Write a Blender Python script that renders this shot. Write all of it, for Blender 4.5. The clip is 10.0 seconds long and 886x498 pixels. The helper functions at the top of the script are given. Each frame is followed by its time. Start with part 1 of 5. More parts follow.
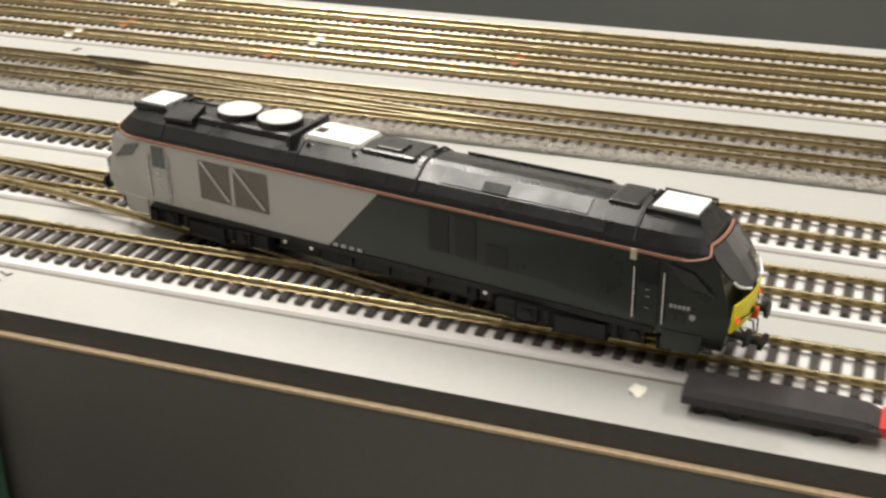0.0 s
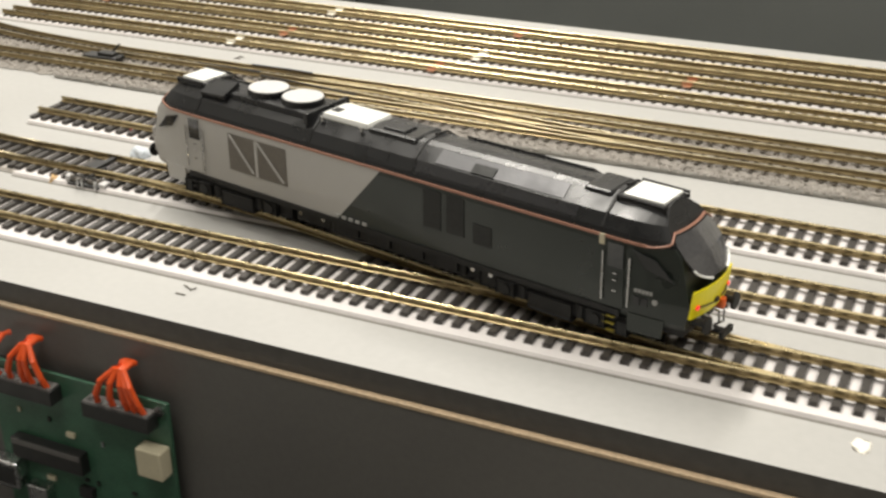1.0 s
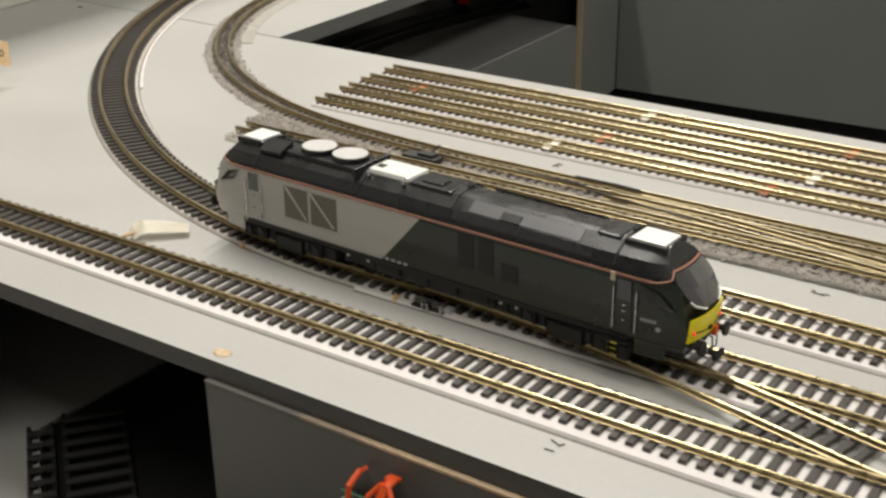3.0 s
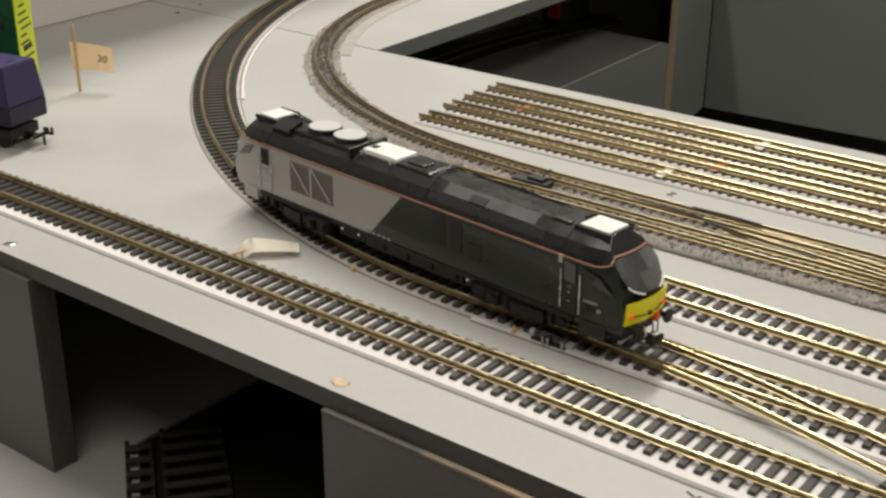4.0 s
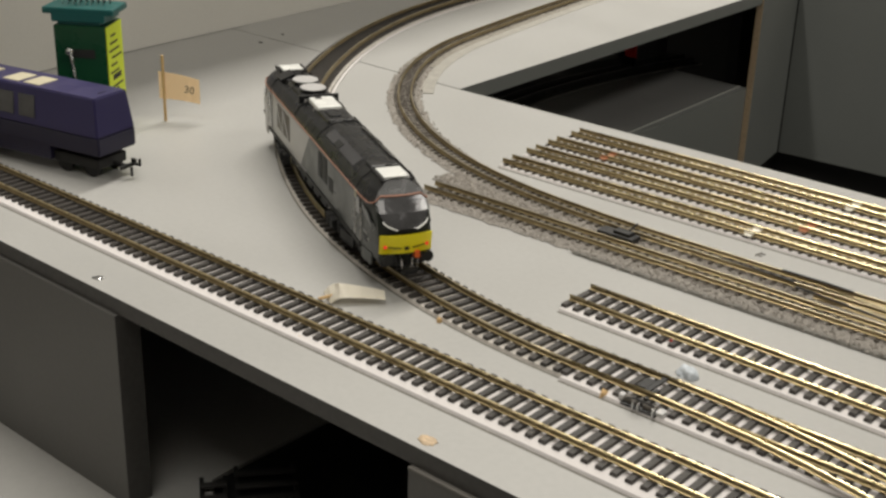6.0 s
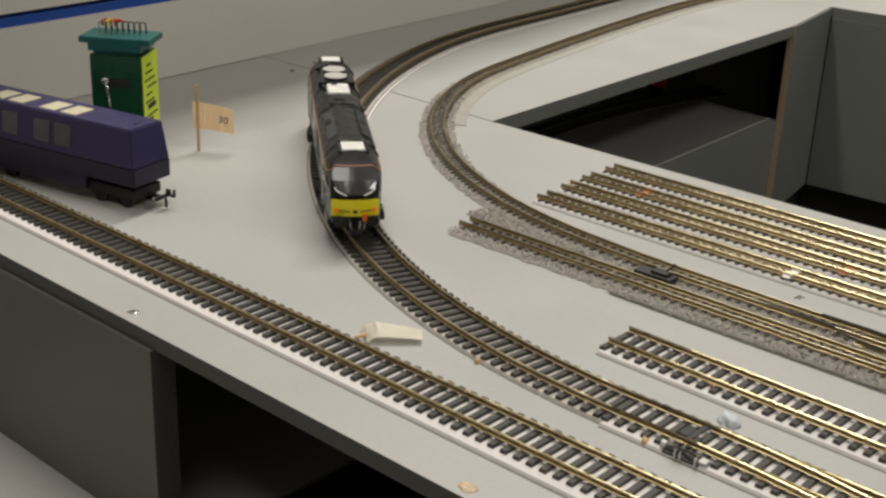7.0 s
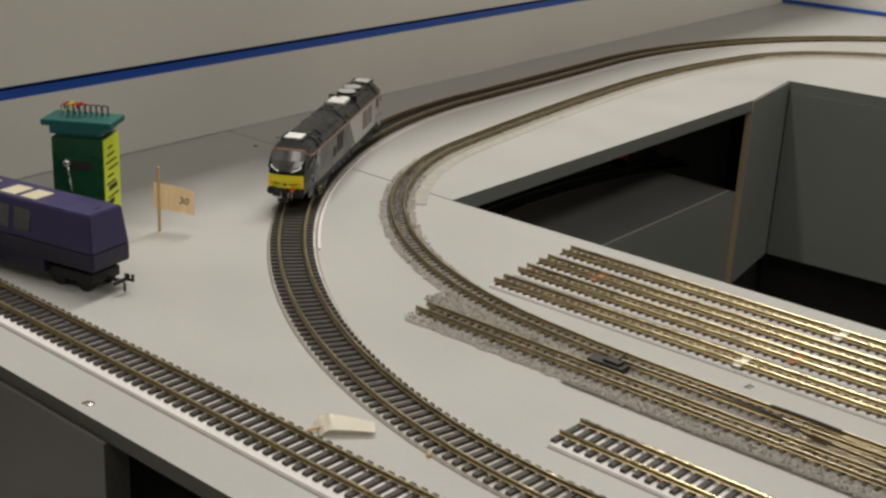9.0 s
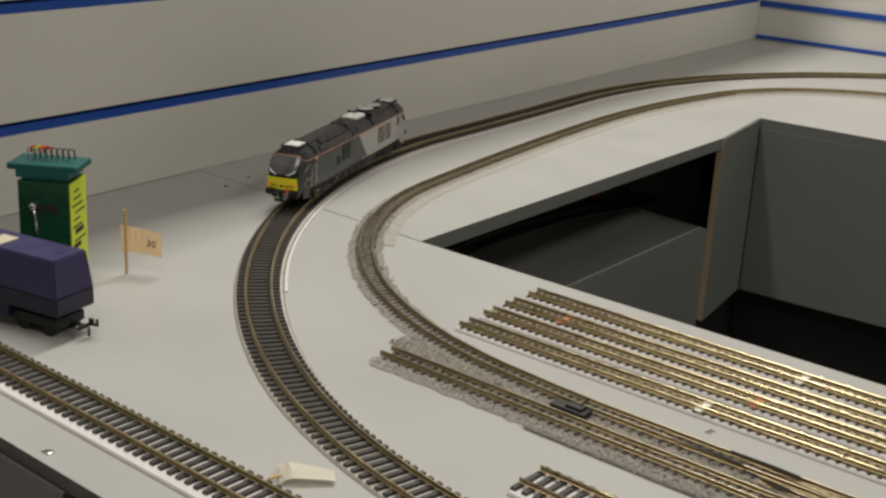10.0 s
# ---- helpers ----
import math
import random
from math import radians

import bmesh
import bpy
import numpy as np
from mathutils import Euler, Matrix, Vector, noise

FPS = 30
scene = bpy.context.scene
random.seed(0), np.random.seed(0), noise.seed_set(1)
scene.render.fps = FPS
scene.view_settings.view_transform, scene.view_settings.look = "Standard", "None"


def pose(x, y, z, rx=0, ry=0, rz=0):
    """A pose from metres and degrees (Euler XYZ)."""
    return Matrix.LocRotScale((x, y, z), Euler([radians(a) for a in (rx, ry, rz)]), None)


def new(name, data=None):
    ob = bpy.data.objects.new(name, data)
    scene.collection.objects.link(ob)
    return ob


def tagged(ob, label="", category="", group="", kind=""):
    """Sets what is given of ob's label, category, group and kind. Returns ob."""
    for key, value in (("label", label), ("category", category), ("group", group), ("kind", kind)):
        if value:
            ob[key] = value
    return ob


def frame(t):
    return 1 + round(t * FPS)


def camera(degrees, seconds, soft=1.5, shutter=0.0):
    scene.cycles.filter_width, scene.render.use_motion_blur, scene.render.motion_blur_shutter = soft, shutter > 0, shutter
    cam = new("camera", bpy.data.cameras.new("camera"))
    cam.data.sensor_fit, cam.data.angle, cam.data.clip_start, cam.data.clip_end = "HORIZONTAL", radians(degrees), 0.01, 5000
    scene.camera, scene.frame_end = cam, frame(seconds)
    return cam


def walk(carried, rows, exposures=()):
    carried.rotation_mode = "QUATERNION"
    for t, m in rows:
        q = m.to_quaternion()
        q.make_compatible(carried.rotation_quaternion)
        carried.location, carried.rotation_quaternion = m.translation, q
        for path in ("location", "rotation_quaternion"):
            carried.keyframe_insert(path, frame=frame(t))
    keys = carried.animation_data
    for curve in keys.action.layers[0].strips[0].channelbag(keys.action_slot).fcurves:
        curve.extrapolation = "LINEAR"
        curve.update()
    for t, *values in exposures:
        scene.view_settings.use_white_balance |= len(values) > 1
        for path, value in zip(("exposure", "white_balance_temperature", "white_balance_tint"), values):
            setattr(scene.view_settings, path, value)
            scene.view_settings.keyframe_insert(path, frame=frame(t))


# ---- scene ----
cam = camera(39.0, 10.0, soft=2.6, shutter=0.4)
walk(cam, [
    (0, pose(0.4917, -0.3690, 0.2193, 63.79, 0.87, 20.16)),
    (0.5, pose(0.4677, -0.3719, 0.2208, 64.04, 0.84, 22.79)),
    (1, pose(0.4500, -0.3671, 0.2203, 64.16, 0.58, 24.95)),
    (1.5, pose(0.4282, -0.3614, 0.2271, 64.37, -0.12, 28.03)),
    (2, pose(0.4055, -0.3635, 0.2351, 64.88, -0.28, 30.51)),
    (2.5, pose(0.3827, -0.3691, 0.2411, 65.25, -0.27, 32.74)),
    (2.7, pose(0.3786, -0.3686, 0.2460, 65.73, 0.20, 33.43)),
    (4, pose(0.3366, -0.3702, 0.2550, 66.33, -0.25, 37.75)),
    (4.5, pose(0.3293, -0.3722, 0.2564, 66.66, -0.32, 38.81)),
    (5, pose(0.3230, -0.3756, 0.2582, 66.82, -0.64, 39.85)),
    (5.5, pose(0.3206, -0.3742, 0.2612, 66.88, -1.12, 40.21)),
    (6.8, pose(0.3049, -0.3738, 0.2754, 67.89, -2.24, 41.94)),
    (7, pose(0.3029, -0.3753, 0.2750, 68.06, -2.16, 41.96)),
    (7.5, pose(0.3034, -0.3768, 0.2796, 68.78, -2.14, 41.93)),
    (8, pose(0.3066, -0.3761, 0.2845, 69.48, -2.27, 41.34)),
    (8.5, pose(0.3090, -0.3743, 0.2949, 70.33, -2.65, 41.17)),
    (9, pose(0.3094, -0.3703, 0.2982, 70.46, -2.82, 40.82)),
    (9.5, pose(0.3127, -0.3664, 0.3045, 71.12, -3.04, 40.55)),
    (10, pose(0.3178, -0.3628, 0.3094, 71.79, -3.00, 40.07)),
], exposures=[(0.0, 0.95), (1.0, 0.88), (2.5, 0.62), (4.5, 0.35), (5.5, 0.24), (7.5, 0.06), (10.0, 0.0)])

# ---- light: a long ceiling lamp beyond the slatted wall, a broad one over the room, an added fill ----
world = bpy.data.worlds.new("room_air")
scene.world = world
world.use_nodes = True
world.node_tree.nodes["Background"].inputs[0].default_value = (1.0, 0.96, 0.9, 1)
world.node_tree.nodes["Background"].inputs[1].default_value = 0.05


def overhead_light(x, y, z, sx, sy, watts, turn=0.0):
    data = bpy.data.lights.new("overhead_light", "AREA")
    data.shape, data.size, data.size_y, data.energy = "RECTANGLE", sx, sy, watts
    data.color = (1.0, 0.95, 0.86)
    ob = new("overhead_light", data)
    ob.matrix_world = pose(x, y, z, 0, 0, turn)
    return ob


overhead_light(-0.80, 1.1, 2.3, 0.12, 2.4, 60, 4.1)
overhead_light(2.05, 0.55, 2.3, 0.5, 1.5, 27)
# Wide added fill above the front edge, lifting the fascia; no fitting known there.
overhead_light(0.5, -1.1, 2.3, 1.6, 0.9, 12)


# ---- materials ----
def material(name, color, rough=0.5, metal=0.0, vary=0.12, scale=60.0, fine=900.0, bump=0.1, depth=0.0004,
             rand=0.0, emit=0.0, coat=0.0, streak=None):
    m = bpy.data.materials.new(name)
    m.use_nodes = True
    nt = m.node_tree
    b = nt.nodes["Principled BSDF"]
    geo = nt.nodes.new("ShaderNodeNewGeometry")
    src = geo.outputs["Position"]
    big = nt.nodes.new("ShaderNodeTexNoise")
    big.inputs["Scale"].default_value, big.inputs["Detail"].default_value = scale, 5
    small = nt.nodes.new("ShaderNodeTexNoise")
    small.inputs["Scale"].default_value, small.inputs["Detail"].default_value = fine, 3
    tex = nt.nodes.new("ShaderNodeTexCoord")
    for n in (big, small):
        nt.links.new(tex.outputs["Object"], n.inputs["Vector"])
    if streak:
        mp = nt.nodes.new("ShaderNodeMapping")
        mp.inputs["Scale"].default_value = streak
        nt.links.new(tex.outputs["Object"], mp.inputs["Vector"])
        nt.links.new(mp.outputs[0], big.inputs["Vector"])
    add = nt.nodes.new("ShaderNodeMath")
    add.operation = "ADD"
    nt.links.new(big.outputs[0], add.inputs[0])
    nt.links.new(small.outputs[0], add.inputs[1])
    val = add.outputs[0]
    if rand:
        info = nt.nodes.new("ShaderNodeObjectInfo")
        mul = nt.nodes.new("ShaderNodeMath")
        mul.operation = "MULTIPLY_ADD"
        mul.inputs[1].default_value = rand
        nt.links.new(info.outputs["Random"], mul.inputs[0])
        nt.links.new(val, mul.inputs[2])
        val = mul.outputs[0]
    ramp = nt.nodes.new("ShaderNodeMapRange")
    ramp.inputs["From Min"].default_value, ramp.inputs["From Max"].default_value = 0.6, 1.4 + rand
    ramp.inputs["To Min"].default_value, ramp.inputs["To Max"].default_value = 1 - vary, 1 + vary
    nt.links.new(val, ramp.inputs["Value"])
    mix = nt.nodes.new("ShaderNodeVectorMath")
    mix.operation = "SCALE"
    mix.inputs[0].default_value = color[:3]
    nt.links.new(ramp.outputs[0], mix.inputs["Scale"])
    nt.links.new(mix.outputs[0], b.inputs["Base Color"])
    rr = nt.nodes.new("ShaderNodeMapRange")
    rr.inputs["From Min"].default_value, rr.inputs["From Max"].default_value = 0.3, 0.7
    rr.inputs["To Min"].default_value, rr.inputs["To Max"].default_value = max(0.02, rough - 0.08), min(1, rough + 0.08)
    nt.links.new(big.outputs[0], rr.inputs["Value"])
    nt.links.new(rr.outputs[0], b.inputs["Roughness"])
    b.inputs["Metallic"].default_value = metal
    b.inputs["Coat Weight"].default_value = coat
    if bump:
        bp = nt.nodes.new("ShaderNodeBump")
        bp.inputs["Strength"].default_value, bp.inputs["Distance"].default_value = bump, depth
        nt.links.new(small.outputs[0], bp.inputs["Height"])
        nt.links.new(bp.outputs[0], b.inputs["Normal"])
    if emit:
        b.inputs["Emission Color"].default_value = (*color[:3], 1)
        b.inputs["Emission Strength"].default_value = emit
    return m


M = {}
M["board"] = material("grey_board_paint", (0.43, 0.427, 0.412), 0.45, vary=0.05, scale=9, fine=300, bump=0.15, depth=0.0003)
M["edge"] = material("dark_grey_edge_paint", (0.085, 0.082, 0.078), 0.6, vary=0.22, scale=40, fine=260, bump=0.5, depth=0.0006, streak=(6, 120, 160))
M["fascia"] = material("grey_fascia_paint", (0.128, 0.125, 0.118), 0.5, vary=0.08, scale=12, fine=420, bump=0.25, depth=0.0004)
M["rawwood"] = material("bare_pine", (0.58, 0.44, 0.29), 0.6, vary=0.3, scale=30, fine=700, bump=0.3, streak=(8, 90, 90))
# Near-black that carries the shade of the opening and well, and the lower trackbed.
M["dark"] = material("near_black_shade_and_trackbed", (0.014, 0.014, 0.014), 0.6, vary=0.2, scale=20)
M["deck"] = material("charcoal_deck_paint", (0.2, 0.2, 0.195), 0.4, vary=0.1, scale=12)
M["well"] = material("grey_well_panel_paint", (0.195, 0.206, 0.198), 0.5, vary=0.08, scale=8)
M["wall"] = material("cream_wall_panel", (0.74, 0.725, 0.68), 0.55, vary=0.04, scale=6, fine=500, bump=0.1)
M["blue"] = material("blue_plastic_insert", (0.008, 0.075, 0.42), 0.45, vary=0.08, scale=20)
M["groove"] = material("dark_blue_groove", (0.012, 0.045, 0.2), 0.6, vary=0.1)
M["room"] = material("room_paint", (0.42, 0.405, 0.375), 0.8, vary=0.05, scale=3, fine=60)
M["sleeper"] = material("dark_plastic_sleeper", (0.045, 0.04, 0.036), 0.5, vary=0.3, scale=200, fine=1800, bump=0.3, rand=0.5)
M["sleeper_n"] = material("brown_plastic_sleeper", (0.075, 0.062, 0.048), 0.55, vary=0.3, scale=300, fine=2500, bump=0.3, rand=0.5)
M["rail"] = material("nickel_silver_rail", (0.68, 0.57, 0.34), 0.28, 1.0, vary=0.18, scale=120, fine=1500, bump=0.1, depth=0.0001)
M["rail_dull"] = material("grimy_narrow_rail", (0.42, 0.36, 0.24), 0.36, 0.9, vary=0.35, scale=60, fine=1500, bump=0.1, depth=0.0001)
M["rail_side"] = material("weathered_rail_side", (0.34, 0.27, 0.15), 0.38, 0.9, vary=0.3, scale=150, fine=1200)
M["web"] = material("olive_brown_sleeper_web", (0.17, 0.14, 0.085), 0.6, vary=0.3, scale=200, fine=1500)
M["foam"] = material("white_foam_underlay", (0.7, 0.67, 0.66), 0.8, vary=0.08, scale=60, fine=900, bump=0.4)
M["foam_grimy"] = material("grimy_foam_underlay", (0.52, 0.49, 0.45), 0.85, vary=0.25, scale=90, fine=900, bump=0.4)
M["foam_edge"] = material("grey_foam_edge", (0.2, 0.19, 0.17), 0.8, vary=0.2, scale=120)
M["ballast"] = material("grey_ballast", (0.32, 0.295, 0.265), 0.9, vary=0.5, scale=350, fine=1600, bump=0.9, depth=0.0012)
M["grit"] = material("ballast_grit", (0.40, 0.37, 0.335), 0.9, vary=0.55, scale=700, fine=2500, bump=0.3)
M["oldbed"] = material("weathered_brown_trackbed", (0.27, 0.25, 0.215), 0.85, vary=0.35, scale=160, fine=1400, bump=0.6)
M["copper"] = material("copper_clad_tie", (0.62, 0.33, 0.2), 0.4, 0.7, vary=0.25, scale=200)
M["loco_dark"] = material("dark_green_grey_loco_paint", (0.016, 0.022, 0.018), 0.33, vary=0.1, scale=60, fine=2500, bump=0.04, depth=0.0001, coat=0.15)
M["loco_light"] = material("light_grey_loco_paint", (0.47, 0.46, 0.44), 0.38, vary=0.06, scale=60, fine=2500, bump=0.04, depth=0.0001, coat=0.2)
M["loco_roof"] = material("satin_black_roof_paint", (0.013, 0.0135, 0.0145), 0.3, vary=0.15, scale=90, fine=2500, bump=0.05, depth=0.0001)
M["loco_under"] = material("black_underframe_plastic", (0.009, 0.009, 0.009), 0.6, vary=0.3, scale=200)
M["stripe"] = material("orange_brown_lining", (0.4, 0.2, 0.14), 0.45, vary=0.1, scale=100)
M["yellow"] = material("warning_yellow_paint", (0.92, 0.8, 0.01), 0.4, vary=0.06, scale=100)
M["orange"] = material("orange_plastic", (0.8, 0.14, 0.02), 0.45, vary=0.1, scale=100)
M["white"] = material("white_gloss_plastic", (0.85, 0.86, 0.83), 0.25, vary=0.04, scale=100)
# Lighter grey that holds the sheen of one dark roof slope.
M["silver"] = material("roof_sheen_grey", (0.095, 0.095, 0.1), 0.42, 0.4, vary=0.08, scale=120)
M["fan"] = material("pale_silver_mesh", (0.56, 0.555, 0.55), 0.45, 0.3, vary=0.06, scale=600, fine=4000, bump=0.3)
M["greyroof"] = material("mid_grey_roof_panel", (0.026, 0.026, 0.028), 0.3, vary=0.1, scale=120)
M["glass"] = material("dark_tinted_glazing", (0.02, 0.022, 0.024), 0.08, vary=0.1, coat=0.6)
M["screen"] = material("smoky_windscreen", (0.10, 0.10, 0.105), 0.11, 0.35, vary=0.25, scale=90, coat=0.8)
M["grille"] = material("brown_grey_grille", (0.16, 0.145, 0.125), 0.6, vary=0.2, scale=800, fine=3000)
M["door"] = material("dark_grille_panel", (0.016, 0.017, 0.016), 0.6, vary=0.2, scale=500)
M["steel"] = material("bright_steel", (0.6, 0.6, 0.6), 0.25, 1.0, vary=0.1, scale=200)
M["grey_mark"] = material("pale_grey_marking", (0.4, 0.4, 0.39), 0.5)
M["step_edge"] = material("worn_yellow_step_edge", (0.34, 0.28, 0.04), 0.5, vary=0.3, scale=300)
M["wheel"] = material("blackened_wheel_steel", (0.12, 0.12, 0.12), 0.35, 0.9, vary=0.2, scale=300)
M["red_lamp"] = material("red_tail_lamp", (0.8, 0.03, 0.02), 0.3, emit=0.5)
M["purple"] = material("purple_blue_plastic", (0.04, 0.034, 0.11), 0.42, vary=0.08, scale=70, fine=1500, bump=0.05)
# Darker copy of the purple; on the lower body it stands in for shade.
M["purple_dark"] = material("darker_purple_plastic", (0.02, 0.018, 0.045), 0.45, vary=0.1, scale=70)
M["cream"] = material("cream_plastic", (0.6, 0.55, 0.4), 0.5, vary=0.06, scale=90)
M["smoke"] = material("grey_glazing", (0.1, 0.1, 0.1), 0.2, vary=0.2, scale=200)
M["green"] = material("dark_green_case", (0.008, 0.07, 0.028), 0.3, vary=0.1, scale=80)
M["teal"] = material("teal_plastic", (0.009, 0.11, 0.105), 0.4, vary=0.1, scale=80)
M["lime"] = material("fluorescent_yellow_label", (0.72, 0.85, 0.03), 0.5, vary=0.04, scale=90)
M["ink"] = material("black_ink", (0.02, 0.02, 0.02), 0.7)
M["paper"] = material("cream_card", (0.8, 0.64, 0.43), 0.8, vary=0.06, scale=120, fine=1500, bump=0.2)
M["white_paper"] = material("off_white_card", (0.93, 0.89, 0.79), 0.6, vary=0.06, scale=120, fine=1500, bump=0.2)
M["pick"] = material("pale_wood_stick", (0.62, 0.42, 0.2), 0.6, vary=0.15, scale=300)
M["pcb"] = material("green_circuit_board", (0.045, 0.12, 0.075), 0.4, vary=0.3, scale=140, fine=1100)
M["chip"] = material("black_component_plastic", (0.02, 0.02, 0.02), 0.5, vary=0.15, scale=200)
M["chip_top"] = material("grey_header_plastic", (0.13, 0.125, 0.12), 0.5, vary=0.15, scale=300)
M["wire"] = material("red_wire_insulation", (0.72, 0.09, 0.015), 0.4, vary=0.12, scale=200)
M["maroon"] = material("dark_grey_maroon_plastic", (0.028, 0.024, 0.026), 0.5, vary=0.15, scale=120)
M["red"] = material("red_plastic", (0.65, 0.03, 0.02), 0.4, vary=0.1)
M["blob"] = material("pale_blue_putty", (0.6, 0.65, 0.7), 0.6, vary=0.2, scale=300, bump=0.5)


def worn_lip():
    """Bare wood that shows through grey paint in patches, more of it towards the right end."""
    m = material("worn_wood_lip", (0.58, 0.44, 0.29), 0.6, vary=0.3, scale=30, fine=700, bump=0.3, streak=(8, 90, 90))
    nt = m.node_tree
    tc, mp, no = nt.nodes.new("ShaderNodeTexCoord"), nt.nodes.new("ShaderNodeMapping"), nt.nodes.new("ShaderNodeTexNoise")
    mp.inputs["Scale"].default_value = (14, 60, 60)
    no.inputs["Scale"].default_value, no.inputs["Detail"].default_value = 1.0, 4
    sep, grow, mix = nt.nodes.new("ShaderNodeSeparateXYZ"), nt.nodes.new("ShaderNodeMapRange"), nt.nodes.new("ShaderNodeMix")
    nt.links.new(tc.outputs["Object"], mp.inputs["Vector"])
    nt.links.new(mp.outputs[0], no.inputs["Vector"])
    nt.links.new(tc.outputs["Object"], sep.inputs[0])
    grow.inputs["From Min"].default_value, grow.inputs["From Max"].default_value = 0.06, 0.2
    grow.inputs["To Min"].default_value, grow.inputs["To Max"].default_value = -0.12, 0.3
    nt.links.new(sep.outputs[0], grow.inputs["Value"])
    add, edge = nt.nodes.new("ShaderNodeMath"), nt.nodes.new("ShaderNodeMapRange")
    nt.links.new(no.outputs[0], add.inputs[0])
    nt.links.new(grow.outputs[0], add.inputs[1])
    edge.inputs["From Min"].default_value, edge.inputs["From Max"].default_value = 0.46, 0.6
    nt.links.new(add.outputs[0], edge.inputs["Value"])
    b = nt.nodes["Principled BSDF"]
    wood = b.inputs["Base Color"].links[0].from_socket
    mix.data_type = "RGBA"
    mix.inputs["A"].default_value = (0.17, 0.16, 0.145, 1)
    nt.links.new(edge.outputs[0], mix.inputs["Factor"])
    nt.links.new(wood, mix.inputs["B"])
    nt.links.new(mix.outputs["Result"], b.inputs["Base Color"])
    return m


M["worn_lip"] = worn_lip()
for key in ("paper",):
    nt = M[key].node_tree
    tr = nt.nodes.new("ShaderNodeBsdfTranslucent")
    tr.inputs["Color"].default_value = (0.85, 0.7, 0.48, 1)
    mx = nt.nodes.new("ShaderNodeMixShader")
    mx.inputs[0].default_value = 0.4
    out = nt.nodes["Material Output"]
    nt.links.new(nt.nodes["Principled BSDF"].outputs[0], mx.inputs[1])
    nt.links.new(tr.outputs[0], mx.inputs[2])
    nt.links.new(mx.outputs[0], out.inputs["Surface"])


# ---- mesh helpers ----
def mesh_of(bm, name, mats, smooth=False):
    me = bpy.data.meshes.new(name)
    bm.normal_update()
    bm.to_mesh(me)
    bm.free()
    for m in (mats if isinstance(mats, (list, tuple)) else [mats]):
        me.materials.append(M[m])
    if smooth:
        for p in me.polygons:
            p.use_smooth = True
    return me


def part(name, bm, mats, parent=None, label="", smooth=False):
    ob = new(name, mesh_of(bm, name, mats, smooth))
    if parent:
        ob.parent = parent
    if label:
        tagged(ob, label)
    return ob


def thing(name, label, category, group="", kind="", at=None):
    ob = new(name)
    ob.empty_display_size = 0.02
    if at is not None:
        ob.matrix_world = at
    return tagged(ob, label, category, group, kind)


def box(bm, x0, x1, y0, y1, z0, z1, bevel=0.0, mat=0, m=None):
    r = bmesh.ops.create_cube(bm, size=1.0)
    vs = r["verts"]
    for v in vs:
        v.co = Vector((x0 + (v.co.x + 0.5) * (x1 - x0), y0 + (v.co.y + 0.5) * (y1 - y0), z0 + (v.co.z + 0.5) * (z1 - z0)))
    fs = {f for v in vs for f in v.link_faces}
    for f in fs:
        f.material_index = mat
    if bevel:
        es = list({e for v in vs for e in v.link_edges})
        out = bmesh.ops.bevel(bm, geom=es, offset=bevel, segments=2, profile=0.6, affect="EDGES", clamp_overlap=True)
        vs = list({v for f in out["faces"] for v in f.verts} | {v for v in vs if v.is_valid})
        for f in out["faces"]:
            f.material_index = mat
    if m is not None:
        bmesh.ops.transform(bm, matrix=m, verts=[v for v in vs if v.is_valid])
    return bm


def boxed(x0, x1, y0, y1, z0, z1, bevel=0.0):
    return box(bmesh.new(), x0, x1, y0, y1, z0, z1, bevel)


def cyl(bm, r, h, m, seg=20, r2=None, mat=0):
    out = bmesh.ops.create_cone(bm, cap_ends=True, segments=seg, radius1=r, radius2=r if r2 is None else r2, depth=h, matrix=m)
    for f in {f for v in out["verts"] for f in v.link_faces}:
        f.material_index = mat
    return bm


def rod(bm, a, b, r, seg=8):
    a, b = Vector(a), Vector(b)
    q = (b - a).to_track_quat("Z", "Y").to_matrix().to_4x4()
    return cyl(bm, r, (b - a).length, Matrix.Translation((a + b) / 2) @ q, seg)


def prism(pts, z0, z1, top_mat=0, side_mats=None):
    """A slab over a plan polygon (counter-clockwise), with a material index for each side."""
    bm = bmesh.new()
    lo = [bm.verts.new((x, y, z0)) for x, y in pts]
    hi = [bm.verts.new((x, y, z1)) for x, y in pts]
    bm.faces.new(hi).material_index = top_mat
    bm.faces.new(lo[::-1]).material_index = top_mat
    n = len(pts)
    for i in range(n):
        f = bm.faces.new((lo[i], lo[(i + 1) % n], hi[(i + 1) % n], hi[i]))
        f.material_index = side_mats[i] if side_mats else 0
    return bm


def tube(points, r, seg=8):
    """A round wire along points."""
    bm = bmesh.new()
    pts = [Vector(p) for p in points]
    rings = []
    for i, p in enumerate(pts):
        d = (pts[min(i + 1, len(pts) - 1)] - pts[max(i - 1, 0)]).normalized()
        s = d.cross(Vector((0.3, 1, 0.2))).normalized()
        u = d.cross(s)
        rings.append([bm.verts.new(p + r * (math.cos(a) * s + math.sin(a) * u)) for a in [2 * math.pi * k / seg for k in range(seg)]])
    for a, b in zip(rings, rings[1:]):
        for k in range(seg):
            bm.faces.new((a[k], a[(k + 1) % seg], b[(k + 1) % seg], b[k]))
    bm.faces.new(rings[0][::-1])
    bm.faces.new(rings[-1])
    return bm


